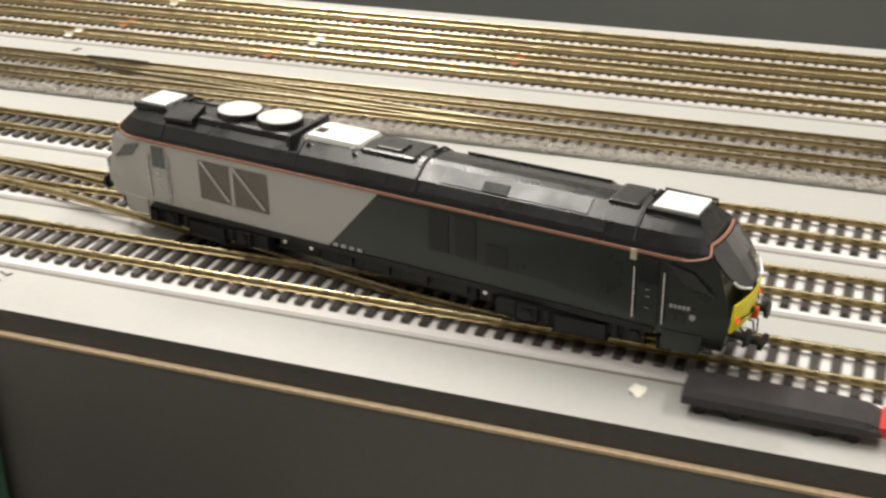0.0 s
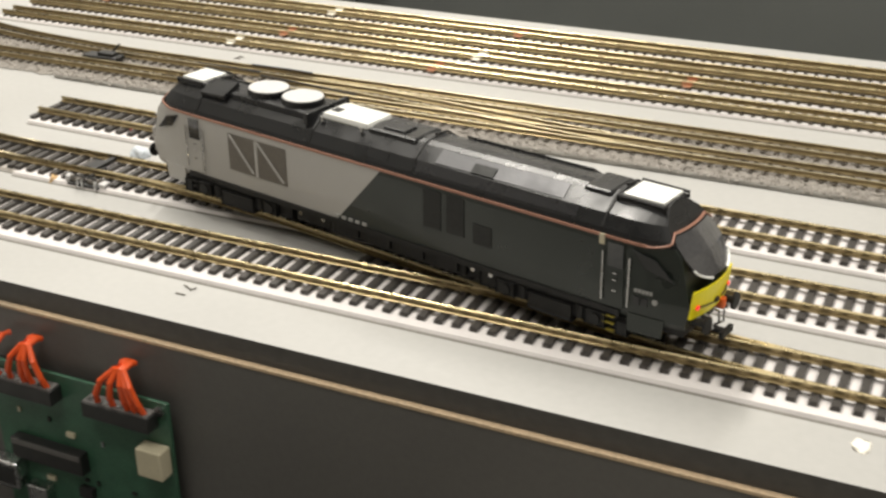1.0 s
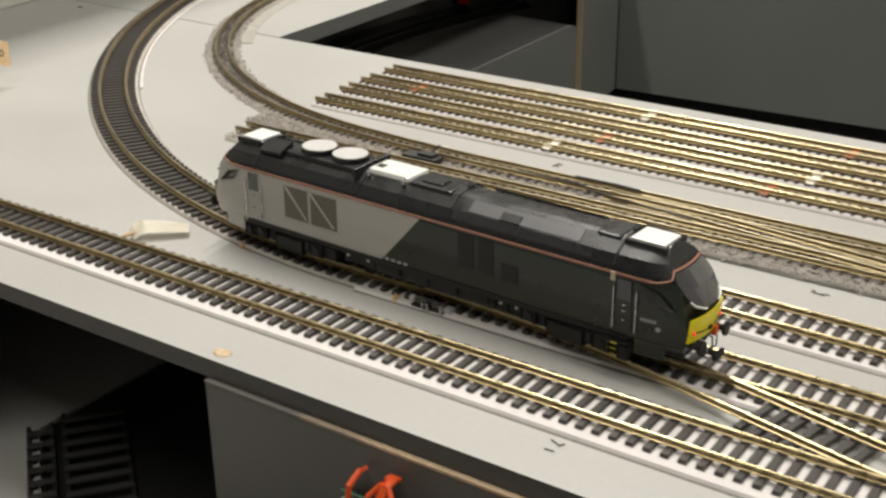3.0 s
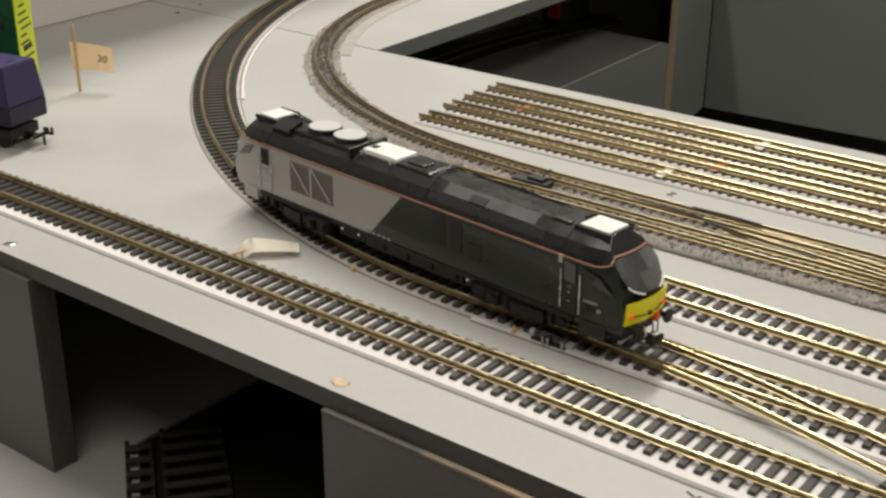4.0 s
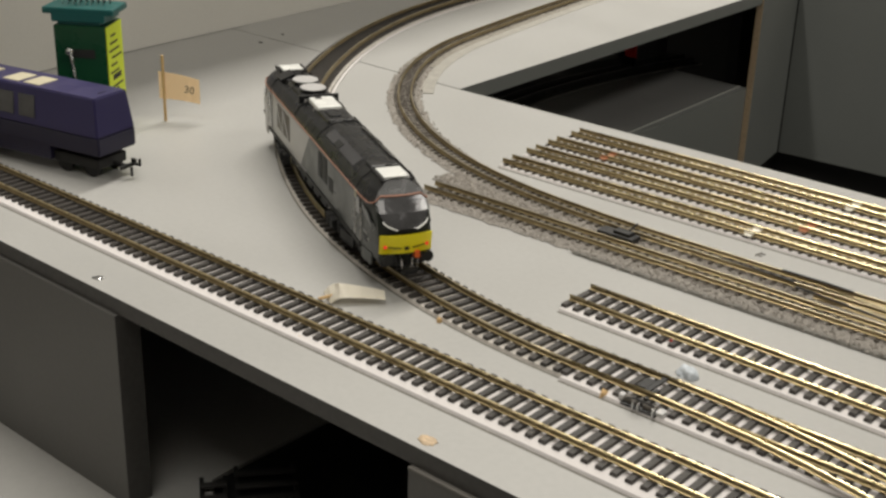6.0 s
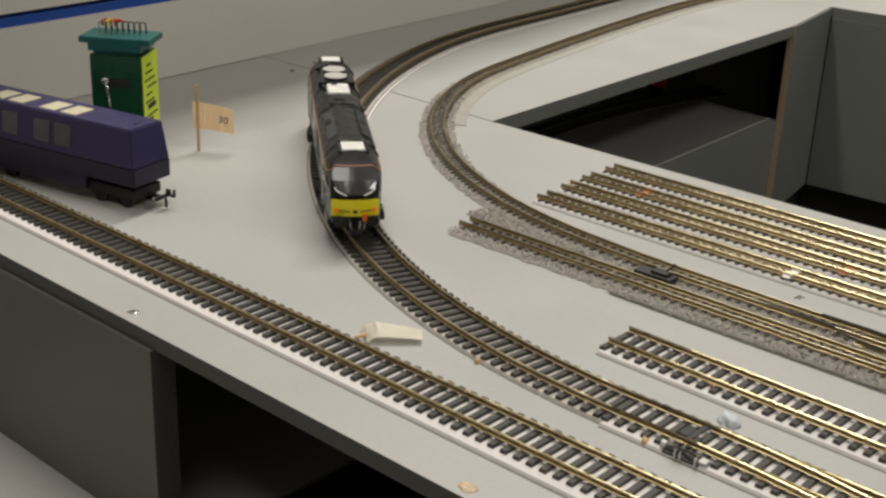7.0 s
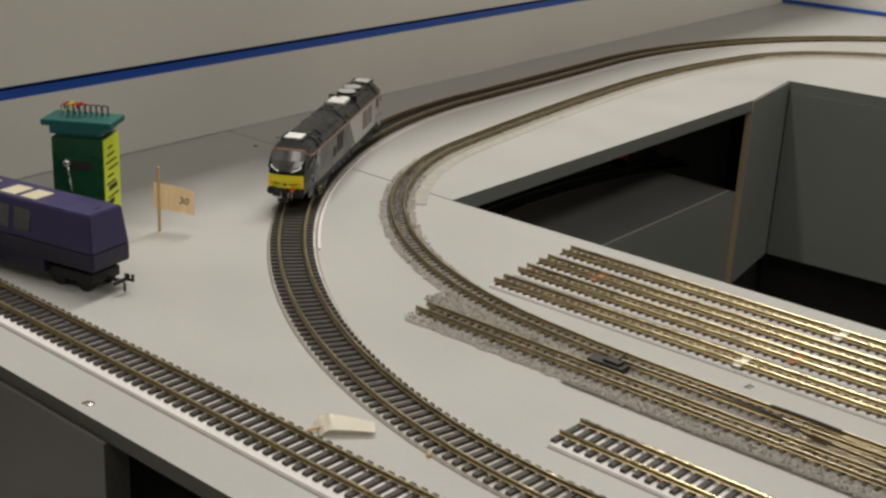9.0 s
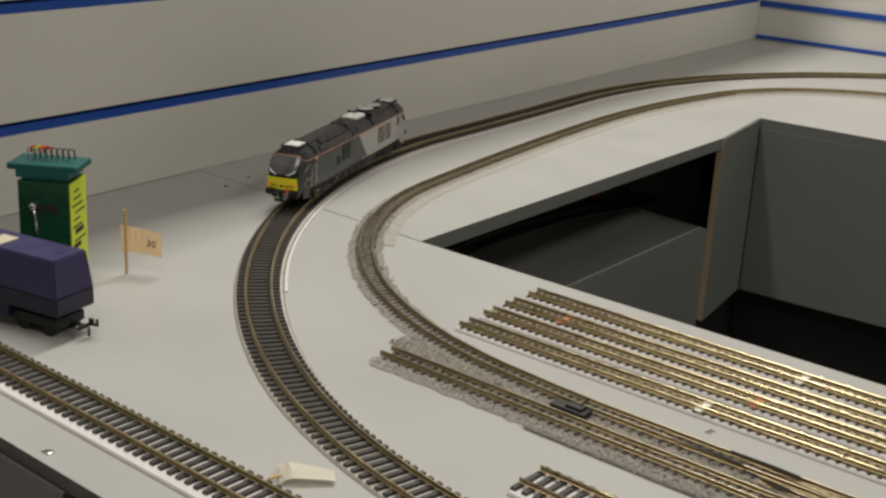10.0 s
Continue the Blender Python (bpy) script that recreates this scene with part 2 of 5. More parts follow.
# ---- lines of the tracks ----
def run_path(x, y, heading, pieces, step=0.002):
    """Points along straights and arcs: pieces of (length, curvature)."""
    pts, h = [(x, y)], heading
    for length, k in pieces:
        n = max(1, round(length / step))
        ds = length / n
        for _ in range(n):
            x += ds * math.cos(h + k * ds / 2)
            y += ds * math.sin(h + k * ds / 2)
            h += k * ds
            pts.append((x, y))
    return np.array(pts)


ANGLE = 0.22
LINE_FRONT = run_path(1.1, 0.0, math.pi, [(1.655, 0)])
CURVE = [(0.1, -2.24), (0.15, -2.07), (0.15, -1.58), (0.15, -1.48), (0.15, -1.40), (0.2, -1.48), (0.3, 0.1), (0.3, -1.4), (0.7, -1.5)]
LINE_MID_STRAIGHT = run_path(1.1, 0.0535, math.pi, [(1.06, 0)])
LINE_MID_CURVE = run_path(0.04, 0.0535, math.pi, CURVE)
R_X = 0.5
X_ROUTE = [(0.9 - 0.4315, 0), (ANGLE * R_X, -1 / R_X), (0.1343, 0), (ANGLE * R_X, 1 / R_X)]
LINE_LOCO = run_path(0.9, 0.0, math.pi, X_ROUTE + [(0.0425, 0)] + CURVE, 0.001)
LINE_CROSS = run_path(0.4315, 0.0, math.pi, X_ROUTE[1:])
LINE_SPUR = run_path(1.1, 0.096, math.pi - 0.0136, [(1.102, 0)])
LINE_INNER = run_path(1.1, 0.2035, math.pi, [(1.1, 0), (0.1, -1.165), (0.25, -2.91), (0.2, -2.716), (0.35, -0.2), (0.3, -0.85), (0.3, -3.61)])
LINE_BALLAST_SIDING = run_path(1.1, 0.177, math.pi, [(1.262, 0)])
LINE_INNER_LINK = run_path(0.33, 0.177, math.pi, [(0.06, -1.8), (0.125, 0), (0.06, 1.8)])
SIDINGS = [run_path(1.1, y, math.pi, [(1.26 + d, 0)]) for y, d in ((0.2525, 0.0), (0.281, 0.002), (0.3065, 0.003), (0.334, 0.003))]
# ---- end of lines ----


def place_on(path, s):
    """Point and heading at s metres along a path."""
    d = np.hypot(*np.diff(path, axis=0).T)
    c = np.concatenate([[0], np.cumsum(d)])
    i = int(np.clip(np.searchsorted(c, s) - 1, 0, len(d) - 1))
    f = (s - c[i]) / d[i]
    p = path[i] + f * (path[i + 1] - path[i])
    v = path[i + 1] - path[i]
    return p, math.atan2(v[1], v[0])


def length_of(path):
    return float(np.hypot(*np.diff(path, axis=0).T).sum())


def thin_out(path, tol=0.00015):
    """Fewer points where the path is straight."""
    keep, last = [0], 0
    for i in range(2, len(path)):
        a, b = path[last], path[i]
        v = (b - a) / max(1e-9, np.hypot(*(b - a)))
        w = path[last + 1:i] - a
        if np.abs(w[:, 0] * v[1] - w[:, 1] * v[0]).max() > tol or np.hypot(*(b - a)) > 0.12:
            keep.append(i - 1)
            last = i - 1
    return path[keep + [len(path) - 1]]


def sweep(path, profile, mats=None, closed=True):
    """Sweeps a (side, up) profile along a plan path."""
    path = thin_out(path)
    bm = bmesh.new()
    d = np.gradient(path, axis=0)
    d /= np.hypot(d[:, 0], d[:, 1])[:, None]
    rings = []
    for p, t in zip(path, d):
        rings.append([bm.verts.new((p[0] - t[1] * a, p[1] + t[0] * a, z)) for a, z in profile])
    n = len(profile)
    for a, b in zip(rings, rings[1:]):
        for k in range(n if closed else n - 1):
            f = bm.faces.new((a[k], b[k], b[(k + 1) % n], a[(k + 1) % n]))
            f.material_index = mats[k] if mats else 0
            f.smooth = bool(mats) and len(mats) > 12 and mats[k] == 0
    if closed:
        bm.faces.new(rings[0])
        bm.faces.new(rings[-1][::-1])
    bmesh.ops.recalc_face_normals(bm, faces=bm.faces)
    return bm


RAIL_TOP = 0.0065


def rail_profile(side, base, top, w):
    """Flat-bottomed rail with a rounded head."""
    h = top - base
    f, wb, hd = w * 0.9, w * 0.22, w * 0.5
    r = min(hd, h * 0.28)
    pts = [(-f, 0), (f, 0), (f, h * 0.16), (wb, h * 0.3), (wb, h * 0.62), (hd, h - r - h * 0.06)]
    mats = [1, 1, 1, 1, 1]
    for k in range(7):
        a = math.pi * k / 6
        pts.append((hd * math.cos(a), h - r + r * math.sin(a)))
        mats.append(0)
    pts += [(-hd, h - r - h * 0.06), (-wb, h * 0.62), (-wb, h * 0.3), (-f, h * 0.16)]
    mats += [0, 1, 1, 1, 1]
    return [(side + a, base + z) for a, z in pts], mats[:len(pts)]


def sleeper_mesh(name, length, width, height, gauge, mat):
    bm = bmesh.new()
    box(bm, -width / 2, width / 2, -length / 2, length / 2, 0, height)
    for v in bm.verts:
        if v.co.z > height / 2:
            v.co.x *= 0.86
            v.co.y *= 0.985
    for s in (-1, 1):
        for e in (-1, 1):
            c = s * gauge / 2 + e * gauge * 0.075
            box(bm, -width * 0.22, width * 0.22, c - gauge * 0.035, c + gauge * 0.035, height, height * 1.32)
    return mesh_of(bm, name, mat)


SLEEPER = sleeper_mesh("sleeper", 0.0305, 0.0034, 0.0019, 0.0165, "sleeper")
SLEEPER_N = sleeper_mesh("sleeper", 0.0165, 0.0021, 0.0013, 0.009, "sleeper_n")


def track(name, label, path, group, n_gauge=False, pitch=0.0069, bed=0.0016, width=(0.0205, 0.0155), bed_mats=("foam", "foam_edge"), skip=None, sleepers=True, jitter=0.0, metal="rail"):
    gauge = 0.009 if n_gauge else 0.0165
    t = thing(name, label, "model track", group)
    base = bed + (0.0013 if n_gauge else 0.0019)
    top = 0.0058 if n_gauge else RAIL_TOP
    w = (0.0009 if width is None else 0.0012) if n_gauge else 0.0013
    for s in (-1, 1):
        prof, mats = rail_profile(s * (gauge + w) / 2, base, top, w)
        part("rail", sweep(path, prof, mats), [metal, "rail_side"], t)
    if width:
        h, g = width
        part("underlay", sweep(path, [(-g - 0.0009, 0.0), (-g, 0.0004), (-g + 0.0006, bed), (h - 0.0008, bed), (h, 0.0004), (h + 0.0011, 0.0)],
                               [1, 0, 0, 0, 1, 0]), list(bed_mats), t)
    if n_gauge and width:
        part("sleeper_web", sweep(path, [(-0.0041, bed - 0.0004), (-0.0041, bed + 0.0008), (0.0041, bed + 0.0008), (0.0041, bed - 0.0004)]), ["web"], t, "olive brown web between the rails")
    if sleepers:
        rng = random.Random(len(label))
        total, s, count = length_of(path), pitch * 0.6, 0
        while s < total and count < 320:
            p, h = place_on(path, s)
            if not (skip and skip(p)):
                ob = new("sleeper", SLEEPER_N if n_gauge else SLEEPER)
                ob.parent = t
                ob.matrix_local = Matrix.Translation((p[0], p[1], bed - 0.0002)) @ Matrix.Rotation(h + rng.gauss(0, jitter), 4, "Z")
                count += 1
            s += pitch
    return t


# ---- the layout's boards, walls and room ----
def structure(name, bm, mats, label="", smooth=False):
    ob = part(name, bm, mats, None, "", smooth)
    return tagged(ob, label, "", "", "structure")


WALL_DIR = Vector((-0.0721, 0.9974, 0)).normalized()
WALL_A = Vector((-0.5544, 0.0, 0))


def wall_at(u, out=0.0):
    p = WALL_A + u * WALL_DIR + out * Vector((0.9974, 0.0721, 0))
    return (p.x, p.y)


FRONT_Y, BACK_Y = -0.0497, 0.372
structure("baseboard_front", prism([(-0.62, FRONT_Y), (1.2, FRONT_Y), (1.2, BACK_Y + 0.004), (-0.299, BACK_Y - 0.003), (-0.415, 0.3725), (-0.62, 0.3735)], -0.0088, 0.0, 0,
                                   [1, 1, 2, 0, 0, 0]), ["board", "edge", "board"], "grey painted plywood baseboard with a dark edge")
structure("baseboard_side", prism([(-0.7, 0.3745), (-0.415, 0.3732), (-0.3005, 0.3698), (-0.3241, 0.9239), (-0.3495, 1.066), (1.2, 1.15), (1.2, 1.81), (-0.76, 1.72)], -0.0125, 0.0003, 0,
                                  [0, 0, 1, 1, 1, 1, 0, 0]), ["board", "well"], "grey painted plywood baseboard around the well")
structure("fascia_front", prism([(0.0292, FRONT_Y - 0.0022), (1.2, FRONT_Y - 0.0022), (1.2, FRONT_Y + 0.014), (0.0292, FRONT_Y + 0.014)], -0.4, -0.0091, 0, None),
          ["fascia"], "dark grey painted fascia panel")
structure("trim_fascia_edge", boxed(0.0292, 1.2, FRONT_Y - 0.0028, FRONT_Y - 0.0001, -0.0104, -0.0089, 0.0004), ["worn_lip"], "worn bare wood lip along the fascia's top edge")
structure("fascia_left", prism([(-0.72, FRONT_Y - 0.0022), (-0.1688, FRONT_Y - 0.0022), (-0.1688, FRONT_Y + 0.0125), (-0.72, FRONT_Y + 0.0125)], -0.1218, -0.0091, 0, [0, 1, 0, 0]),
          ["fascia", "edge"], "dark grey painted fascia panel beside the opening")
structure("lower_board", prism([(-1.0, -0.32), (0.24, -0.32), (-0.158, -0.005), (-0.158, 0.36), (-1.0, 0.36)], -0.134, -0.122, 0, None), ["board"], "grey painted lower shelf board")
# Near-black inside the opening: its shade is put into the colour.
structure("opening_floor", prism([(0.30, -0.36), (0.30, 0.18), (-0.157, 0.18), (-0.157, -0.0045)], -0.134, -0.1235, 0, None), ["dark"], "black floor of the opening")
structure("opening_side", prism([(-0.36, FRONT_Y + 0.0145), (-0.352, FRONT_Y + 0.0145), (-0.352, 0.19), (-0.36, 0.19)], -0.1218, -0.0092, 0, None), ["dark"], "added side panel, near-black for the opening's shade")
structure("opening_back", prism([(-0.35, 0.18), (0.046, 0.18), (0.046, 0.19), (-0.35, 0.19)], -0.1218, -0.0092, 0, None), ["dark"], "added back panel, near-black for the opening's shade")
structure("opening_end", prism([(0.0298, FRONT_Y + 0.0145), (0.044, FRONT_Y + 0.0145), (0.044, 0.178), (0.0298, 0.178)], -0.1233, -0.0092, 0, None), ["dark"], "end panel, near-black for the opening's shade")
# the well behind the sidings
structure("well_deck", prism([(-0.72, 0.385), (-0.318, 0.385), (-0.3385, 0.93), (-0.72, 0.96)], -0.125, -0.1115, 0, None), ["deck"], "dark grey lower deck under the side baseboard")
structure("well_deck_front", prism([(-0.322, 0.385), (-0.309, 0.385), (-0.3295, 0.9225), (-0.3425, 0.9225)], -0.3, -0.1095, 0, None), ["well"], "grey panel below the lower deck")
structure("trim_deck_edge", prism([(-0.3185, 0.386), (-0.3165, 0.386), (-0.3370, 0.9222), (-0.3390, 0.9222)], -0.1114, -0.1090, 0, None), ["board"], "pale painted edge of the lower deck")
structure("well_pillar", prism([(-0.3222, 0.9235), (-0.3470, 1.0640), (-0.3550, 1.0640), (-0.3302, 0.9235)], -0.224, -0.0008, 0, [0, 0, 0, 1]), ["well", "rawwood"], "grey panel with a bare wood edge")
structure("well_back", prism([(-0.3455, 1.0645), (1.2, 1.1485), (1.2, 1.165), (-0.349, 1.081)], -0.224, -0.0130, 0, None), ["well"], "grey back panel of the well")
# Near-black floor and backings are added so the well stays in shade.
structure("well_floor", prism([(-0.9, 0.376), (1.3, 0.38), (1.3, 1.25), (-0.9, 1.2)], -0.61, -0.6, 0, None), ["dark"], "added near-black floor that keeps the well dark")
structure("well_end_backing", prism([(-0.72, 1.115), (-0.377, 1.085), (-0.377, 1.10), (-0.72, 1.13)], -0.6, -0.0130, 0, None), ["dark"], "added near-black backing past the lower deck's end")
structure("well_under_backing", prism([(-0.36, 1.085), (1.3, 1.17), (1.3, 1.19), (-0.36, 1.1)], -0.6, -0.0130, 0, None), ["dark"], "added near-black backing behind the well panels")
structure("well_side_backing", prism([(-0.375, 0.9535), (-0.362, 0.9535), (-0.362, 1.12), (-0.375, 1.12)], -0.6, -0.0130, 0, None), ["dark"], "added near-black backing behind the grey side panel")
structure("well_near_panel", prism([(-0.3, 0.345), (1.2, 0.352), (1.2, 0.366), (-0.3, 0.36)], -0.6, -0.0108, 0, None), ["well"], "panel under the back edge of the front baseboard")
structure("well_inner_backing", prism([(-0.72, 0.36), (-0.70, 0.36), (-0.70, 1.0), (-0.72, 1.0)], -0.6, -0.0130, 0, None), ["dark"], "added near-black backing behind the lower deck")

# the slatted wall: cream panels with blue inserts in the joints
U0, U1, TOPZ = -0.75, 1.715, 1.0
k = 1
levels = [(0.0006, 0.0645)] + [(0.0755 + 0.0965 * i, 0.1610 + 0.0965 * i) for i in range(9)] + [(0.944, TOPZ)]
for a, b in levels:
    structure("wall_left_panel_%d" % k, prism([wall_at(U0, 0), wall_at(U1, 0), wall_at(U1, -0.016), wall_at(U0, -0.016)][::-1], a, b, 0, None), ["wall"], "cream slatted wall panel")
    if b < TOPZ:
        structure("trim_blue_%d" % k, prism([wall_at(U0, -0.003), wall_at(U1, -0.003), wall_at(U1, -0.012), wall_at(U0, -0.012)][::-1], b, b + 0.0075, 0, None), ["blue"], "blue plastic strip in the wall groove")
        structure("trim_groove_%d" % k, prism([wall_at(U0, -0.009), wall_at(U1, -0.009), wall_at(U1, -0.013), wall_at(U0, -0.013)][::-1], b + 0.0076, b + 0.011, 0, None), ["groove"], "dark recess of the wall groove")
    k += 1
fx, fy = wall_at(U1)
structure("wall_far", prism([(fx - 0.02, fy), (2.2, fy + 0.14), (2.2, fy + 0.16), (fx - 0.02, fy + 0.02)], 0.0006, TOPZ, 0, None), ["wall"], "cream far wall panel")
structure("trim_far", prism([(fx + 0.001, fy - 0.003), (2.2, fy + 0.137), (2.2, fy + 0.14), (fx + 0.001, fy)], 0.002, 0.0075, 0, None), ["blue"], "thin blue strip at the far wall's foot")
structure("trim_far_upper", prism([(fx + 0.001, fy - 0.002), (2.2, fy + 0.138), (2.2, fy + 0.14), (fx + 0.001, fy)], 0.0575, 0.0675, 0, None), ["blue"], "blue strip along the far wall")
# the room around
structure("floor", boxed(-3.5, 3.5, -3.5, 4.5, -0.97, -0.95), ["room"], "grey room floor")
structure("ceiling", boxed(-3.5, 3.5, -3.5, 4.5, 2.55, 2.57), ["room"], "pale room ceiling")
structure("wall_west", boxed(-3.52, -3.5, -3.5, 4.5, -0.95, 2.55), ["room"], "pale room wall")
structure("wall_east", boxed(3.5, 3.52, -3.5, 4.5, -0.95, 2.55), ["room"], "pale room wall")
structure("wall_north", boxed(-3.5, 3.5, 4.5, 4.52, -0.95, 2.55), ["room"], "pale room wall")
structure("wall_south", boxed(-3.5, 3.5, -3.52, -3.5, -0.95, 2.55), ["room"], "pale room wall")

# ---- tracks ----
G_OO = "wide gauge model tracks"
G_N = "narrow gauge model tracks"
on_cross = lambda p: 0.19 < p[0] < 0.42
track("front_track", "straight model track with dark sleepers on white foam underlay", LINE_FRONT, G_OO)
track("middle_track", "straight model track of the turnout on white underlay", LINE_MID_STRAIGHT, G_OO, width=(0.0185, 0.0155))
track("curved_track", "long curved model track with dark sleepers on grimy underlay", LINE_MID_CURVE, G_OO, width=(0.0162, 0.0172), bed_mats=("foam_grimy", "foam_edge"), metal="rail_dull")
track("crossover_track", "slanting crossover rails joining two model tracks", LINE_CROSS, G_OO, width=None, skip=lambda p: not 0.0215 < p[1] < 0.0325)
track("spur_track", "short straight model track ending on the board", LINE_SPUR, G_OO, width=(0.0185, 0.0155))
for line in SIDINGS:
    track("siding_track", "narrow gauge siding track with brassy rails on white underlay", line, "back siding tracks", True, 0.0058, 0.0016, (0.0098, 0.0085))
track("inner_track", "narrow gauge curved track in grey ballast", LINE_INNER, G_N, True, 0.0062, 0.0016, None, metal="rail_dull", skip=lambda p: p[0] > 0.75)
track("ballasted_siding", "narrow gauge siding track in grey ballast", LINE_BALLAST_SIDING, G_N, True, 0.0062, 0.0016, None, metal="rail_dull")
track("link_track", "narrow gauge turnout rails in grey ballast", LINE_INNER_LINK, G_N, True, 0.0062, 0.0016, None, metal="rail_dull", sleepers=False)


def ballast_bed(name, path, half, label, seed, grains, mat="ballast"):
    rng = random.Random(seed)
    pts = path[::3]
    d = np.gradient(pts, axis=0)
    d /= np.hypot(d[:, 0], d[:, 1])[:, None]
    bm = bmesh.new()
    across = 9
    rings = []
    for p, t in zip(pts, d):
        row = []
        for k in range(across):
            a = (k / (across - 1) * 2 - 1)
            edge = half * (1 + (0.10 * rng.uniform(-1, 1) if abs(a) > 0.9 else 0))
            zz = 0.0017 * min(1, (1 - abs(a)) * 3.2) + rng.uniform(-0.0002, 0.0003)
            row.append(bm.verts.new((p[0] - t[1] * a * edge, p[1] + t[0] * a * edge, max(0.0004, zz))))
        rings.append(row)
    for a, b in zip(rings, rings[1:]):
        for k in range(across - 1):
            bm.faces.new((a[k], b[k], b[k + 1], a[k + 1]))
    bmesh.ops.recalc_face_normals(bm, faces=bm.faces)
    bed = tagged(part(name, bm, [mat], None), label, "ballast", "", "stuff")
    verts, faces = [], []
    n = len(pts)
    for _ in range(grains):
        i = rng.randrange(n)
        a = rng.uniform(-1.0, 1.0)
        p, t = pts[i], d[i]
        c = Vector((p[0] - t[1] * a * half + rng.uniform(-0.003, 0.003) * t[0], p[1] + t[0] * a * half + rng.uniform(-0.003, 0.003) * t[1],
                    0.0018 * min(1, max(0, (1 - abs(a)) * 3.2)) + 0.0002))
        r = rng.uniform(0.0004, 0.0010)
        o = len(verts)
        for s in ((1, 0, 0), (-1, 0, 0), (0, 1, 0), (0, -1, 0), (0, 0, 1), (0, 0, -1)):
            verts.append(c + Vector(s) * r * rng.uniform(0.6, 1.3) + Vector((rng.uniform(-r, r), rng.uniform(-r, r), 0)) * 0.4)
        faces += [(o + i, o + j, o + k) for i, j, k in ((0, 2, 4), (2, 1, 4), (1, 3, 4), (3, 0, 4), (2, 0, 5), (1, 2, 5), (3, 1, 5), (0, 3, 5))]
    me = bpy.data.meshes.new("ballast_grit")
    me.from_pydata(verts, [], faces)
    me.materials.append(M["grit"])
    tagged(new("ballast_grit", me), "loose grey ballast stones along the track", "ballast", "", "stuff")
    return bed


i0 = int(np.argmin(np.abs(LINE_INNER[:, 0] - 0.05)))
i_far = int(np.argmin(np.hypot(LINE_INNER[:, 0] + 0.37, LINE_INNER[:, 1] - 0.395)))
ballast_bed("ballast_bed", LINE_INNER[:i_far], 0.0132, "grey stone ballast under the narrow tracks", 3, 8500)
ballast_bed("ballast_bed", LINE_BALLAST_SIDING, 0.0168, "grey stone ballast under the narrow siding", 4, 8500)
ballast_bed("ballast_bed", run_path(-0.088, 0.1880, math.pi - 0.1, [(0.03, -1.2), (0.055, -3.2)]), 0.0100, "grey stone ballast in the fork of the narrow tracks", 7, 1500)
ballast_bed("trackbed", LINE_INNER[i_far:], 0.0135, "brown weathered trackbed of the narrow curve", 5, 1200, "oldbed")


# Dark strip puts the shadow line of the ballast's front into colour.
ballast_bed("ballast_edge_shade", run_path(1.1, 0.1592, math.pi, [(1.14, 0)]), 0.0020, "dark strip for the shadow line along the ballast's front", 6, 900, "foam_edge")


def strip(name, path, a, c, zz, mat, label):
    return tagged(part(name, sweep(path, [(a, 0.0002), (a, zz), (c, zz), (c, 0.0002)]), [mat], None), label, "stain", "", "stuff")


M["stain"] = material("beige_glue_stain", (0.36, 0.345, 0.31), 0.85, vary=0.22, scale=120, fine=900, bump=0.5)
strip("glue_stain", LINE_INNER[i_far - 40:], -0.0225, -0.0125, 0.0006, "stain", "beige glue and grit stain along the inner curve")
i_w = int(np.argmin(np.hypot(LINE_MID_CURVE[:, 0] + 0.30, LINE_MID_CURVE[:, 1] - 0.195)))
strip("white_underlay_edge", LINE_MID_CURVE[i_w:], -0.0204, -0.0185, 0.0012, "foam", "white foam edge showing beside the curve")


# ---- the locomotive ----
def nose_x(zz):
    """Front profile of the cab."""
    xs = np.interp(zz, [0.008, 0.0125, 0.0235, 0.027, 0.034, 0.0415, 0.046, 0.05], [0.1290, 0.1308, 0.1320, 0.1316, 0.1272, 0.1208, 0.1168, 0.1132])
    return float(xs)


def skin(x, y, zz):
    """Bends a point of the plain hull to the rounded, raked cab ends."""
    s, a = (1 if x > 0 else -1), abs(x)
    if a <= 0.105:
        return Vector((x, y, zz))
    f = (a - 0.105) / 0.0265
    tip = nose_x(zz) - 7.0 * y * y
    nx = 0.105 + (tip - 0.105) * f
    ny = y * (1 - 0.15 * f * f)
    return Vector((s * nx, ny, zz))


SIDE = [(0.0165, 0.0085), (0.0174, 0.0105), (0.0176, 0.018), (0.0176, 0.0345), (0.0174, 0.0372)]
ROOF = [(0.0174, 0.0372), (0.0168, 0.0390), (0.0138, 0.0432), (0.0072, 0.0474), (0.0040, 0.0480), (0.0, 0.0482)]
STATIONS = [-0.1315, -0.128, -0.122, -0.116, -0.110, -0.105] + [-0.1 + 0.01 * i for i in range(21)] + [0.105, 0.110, 0.116, 0.122, 0.128, 0.1315]


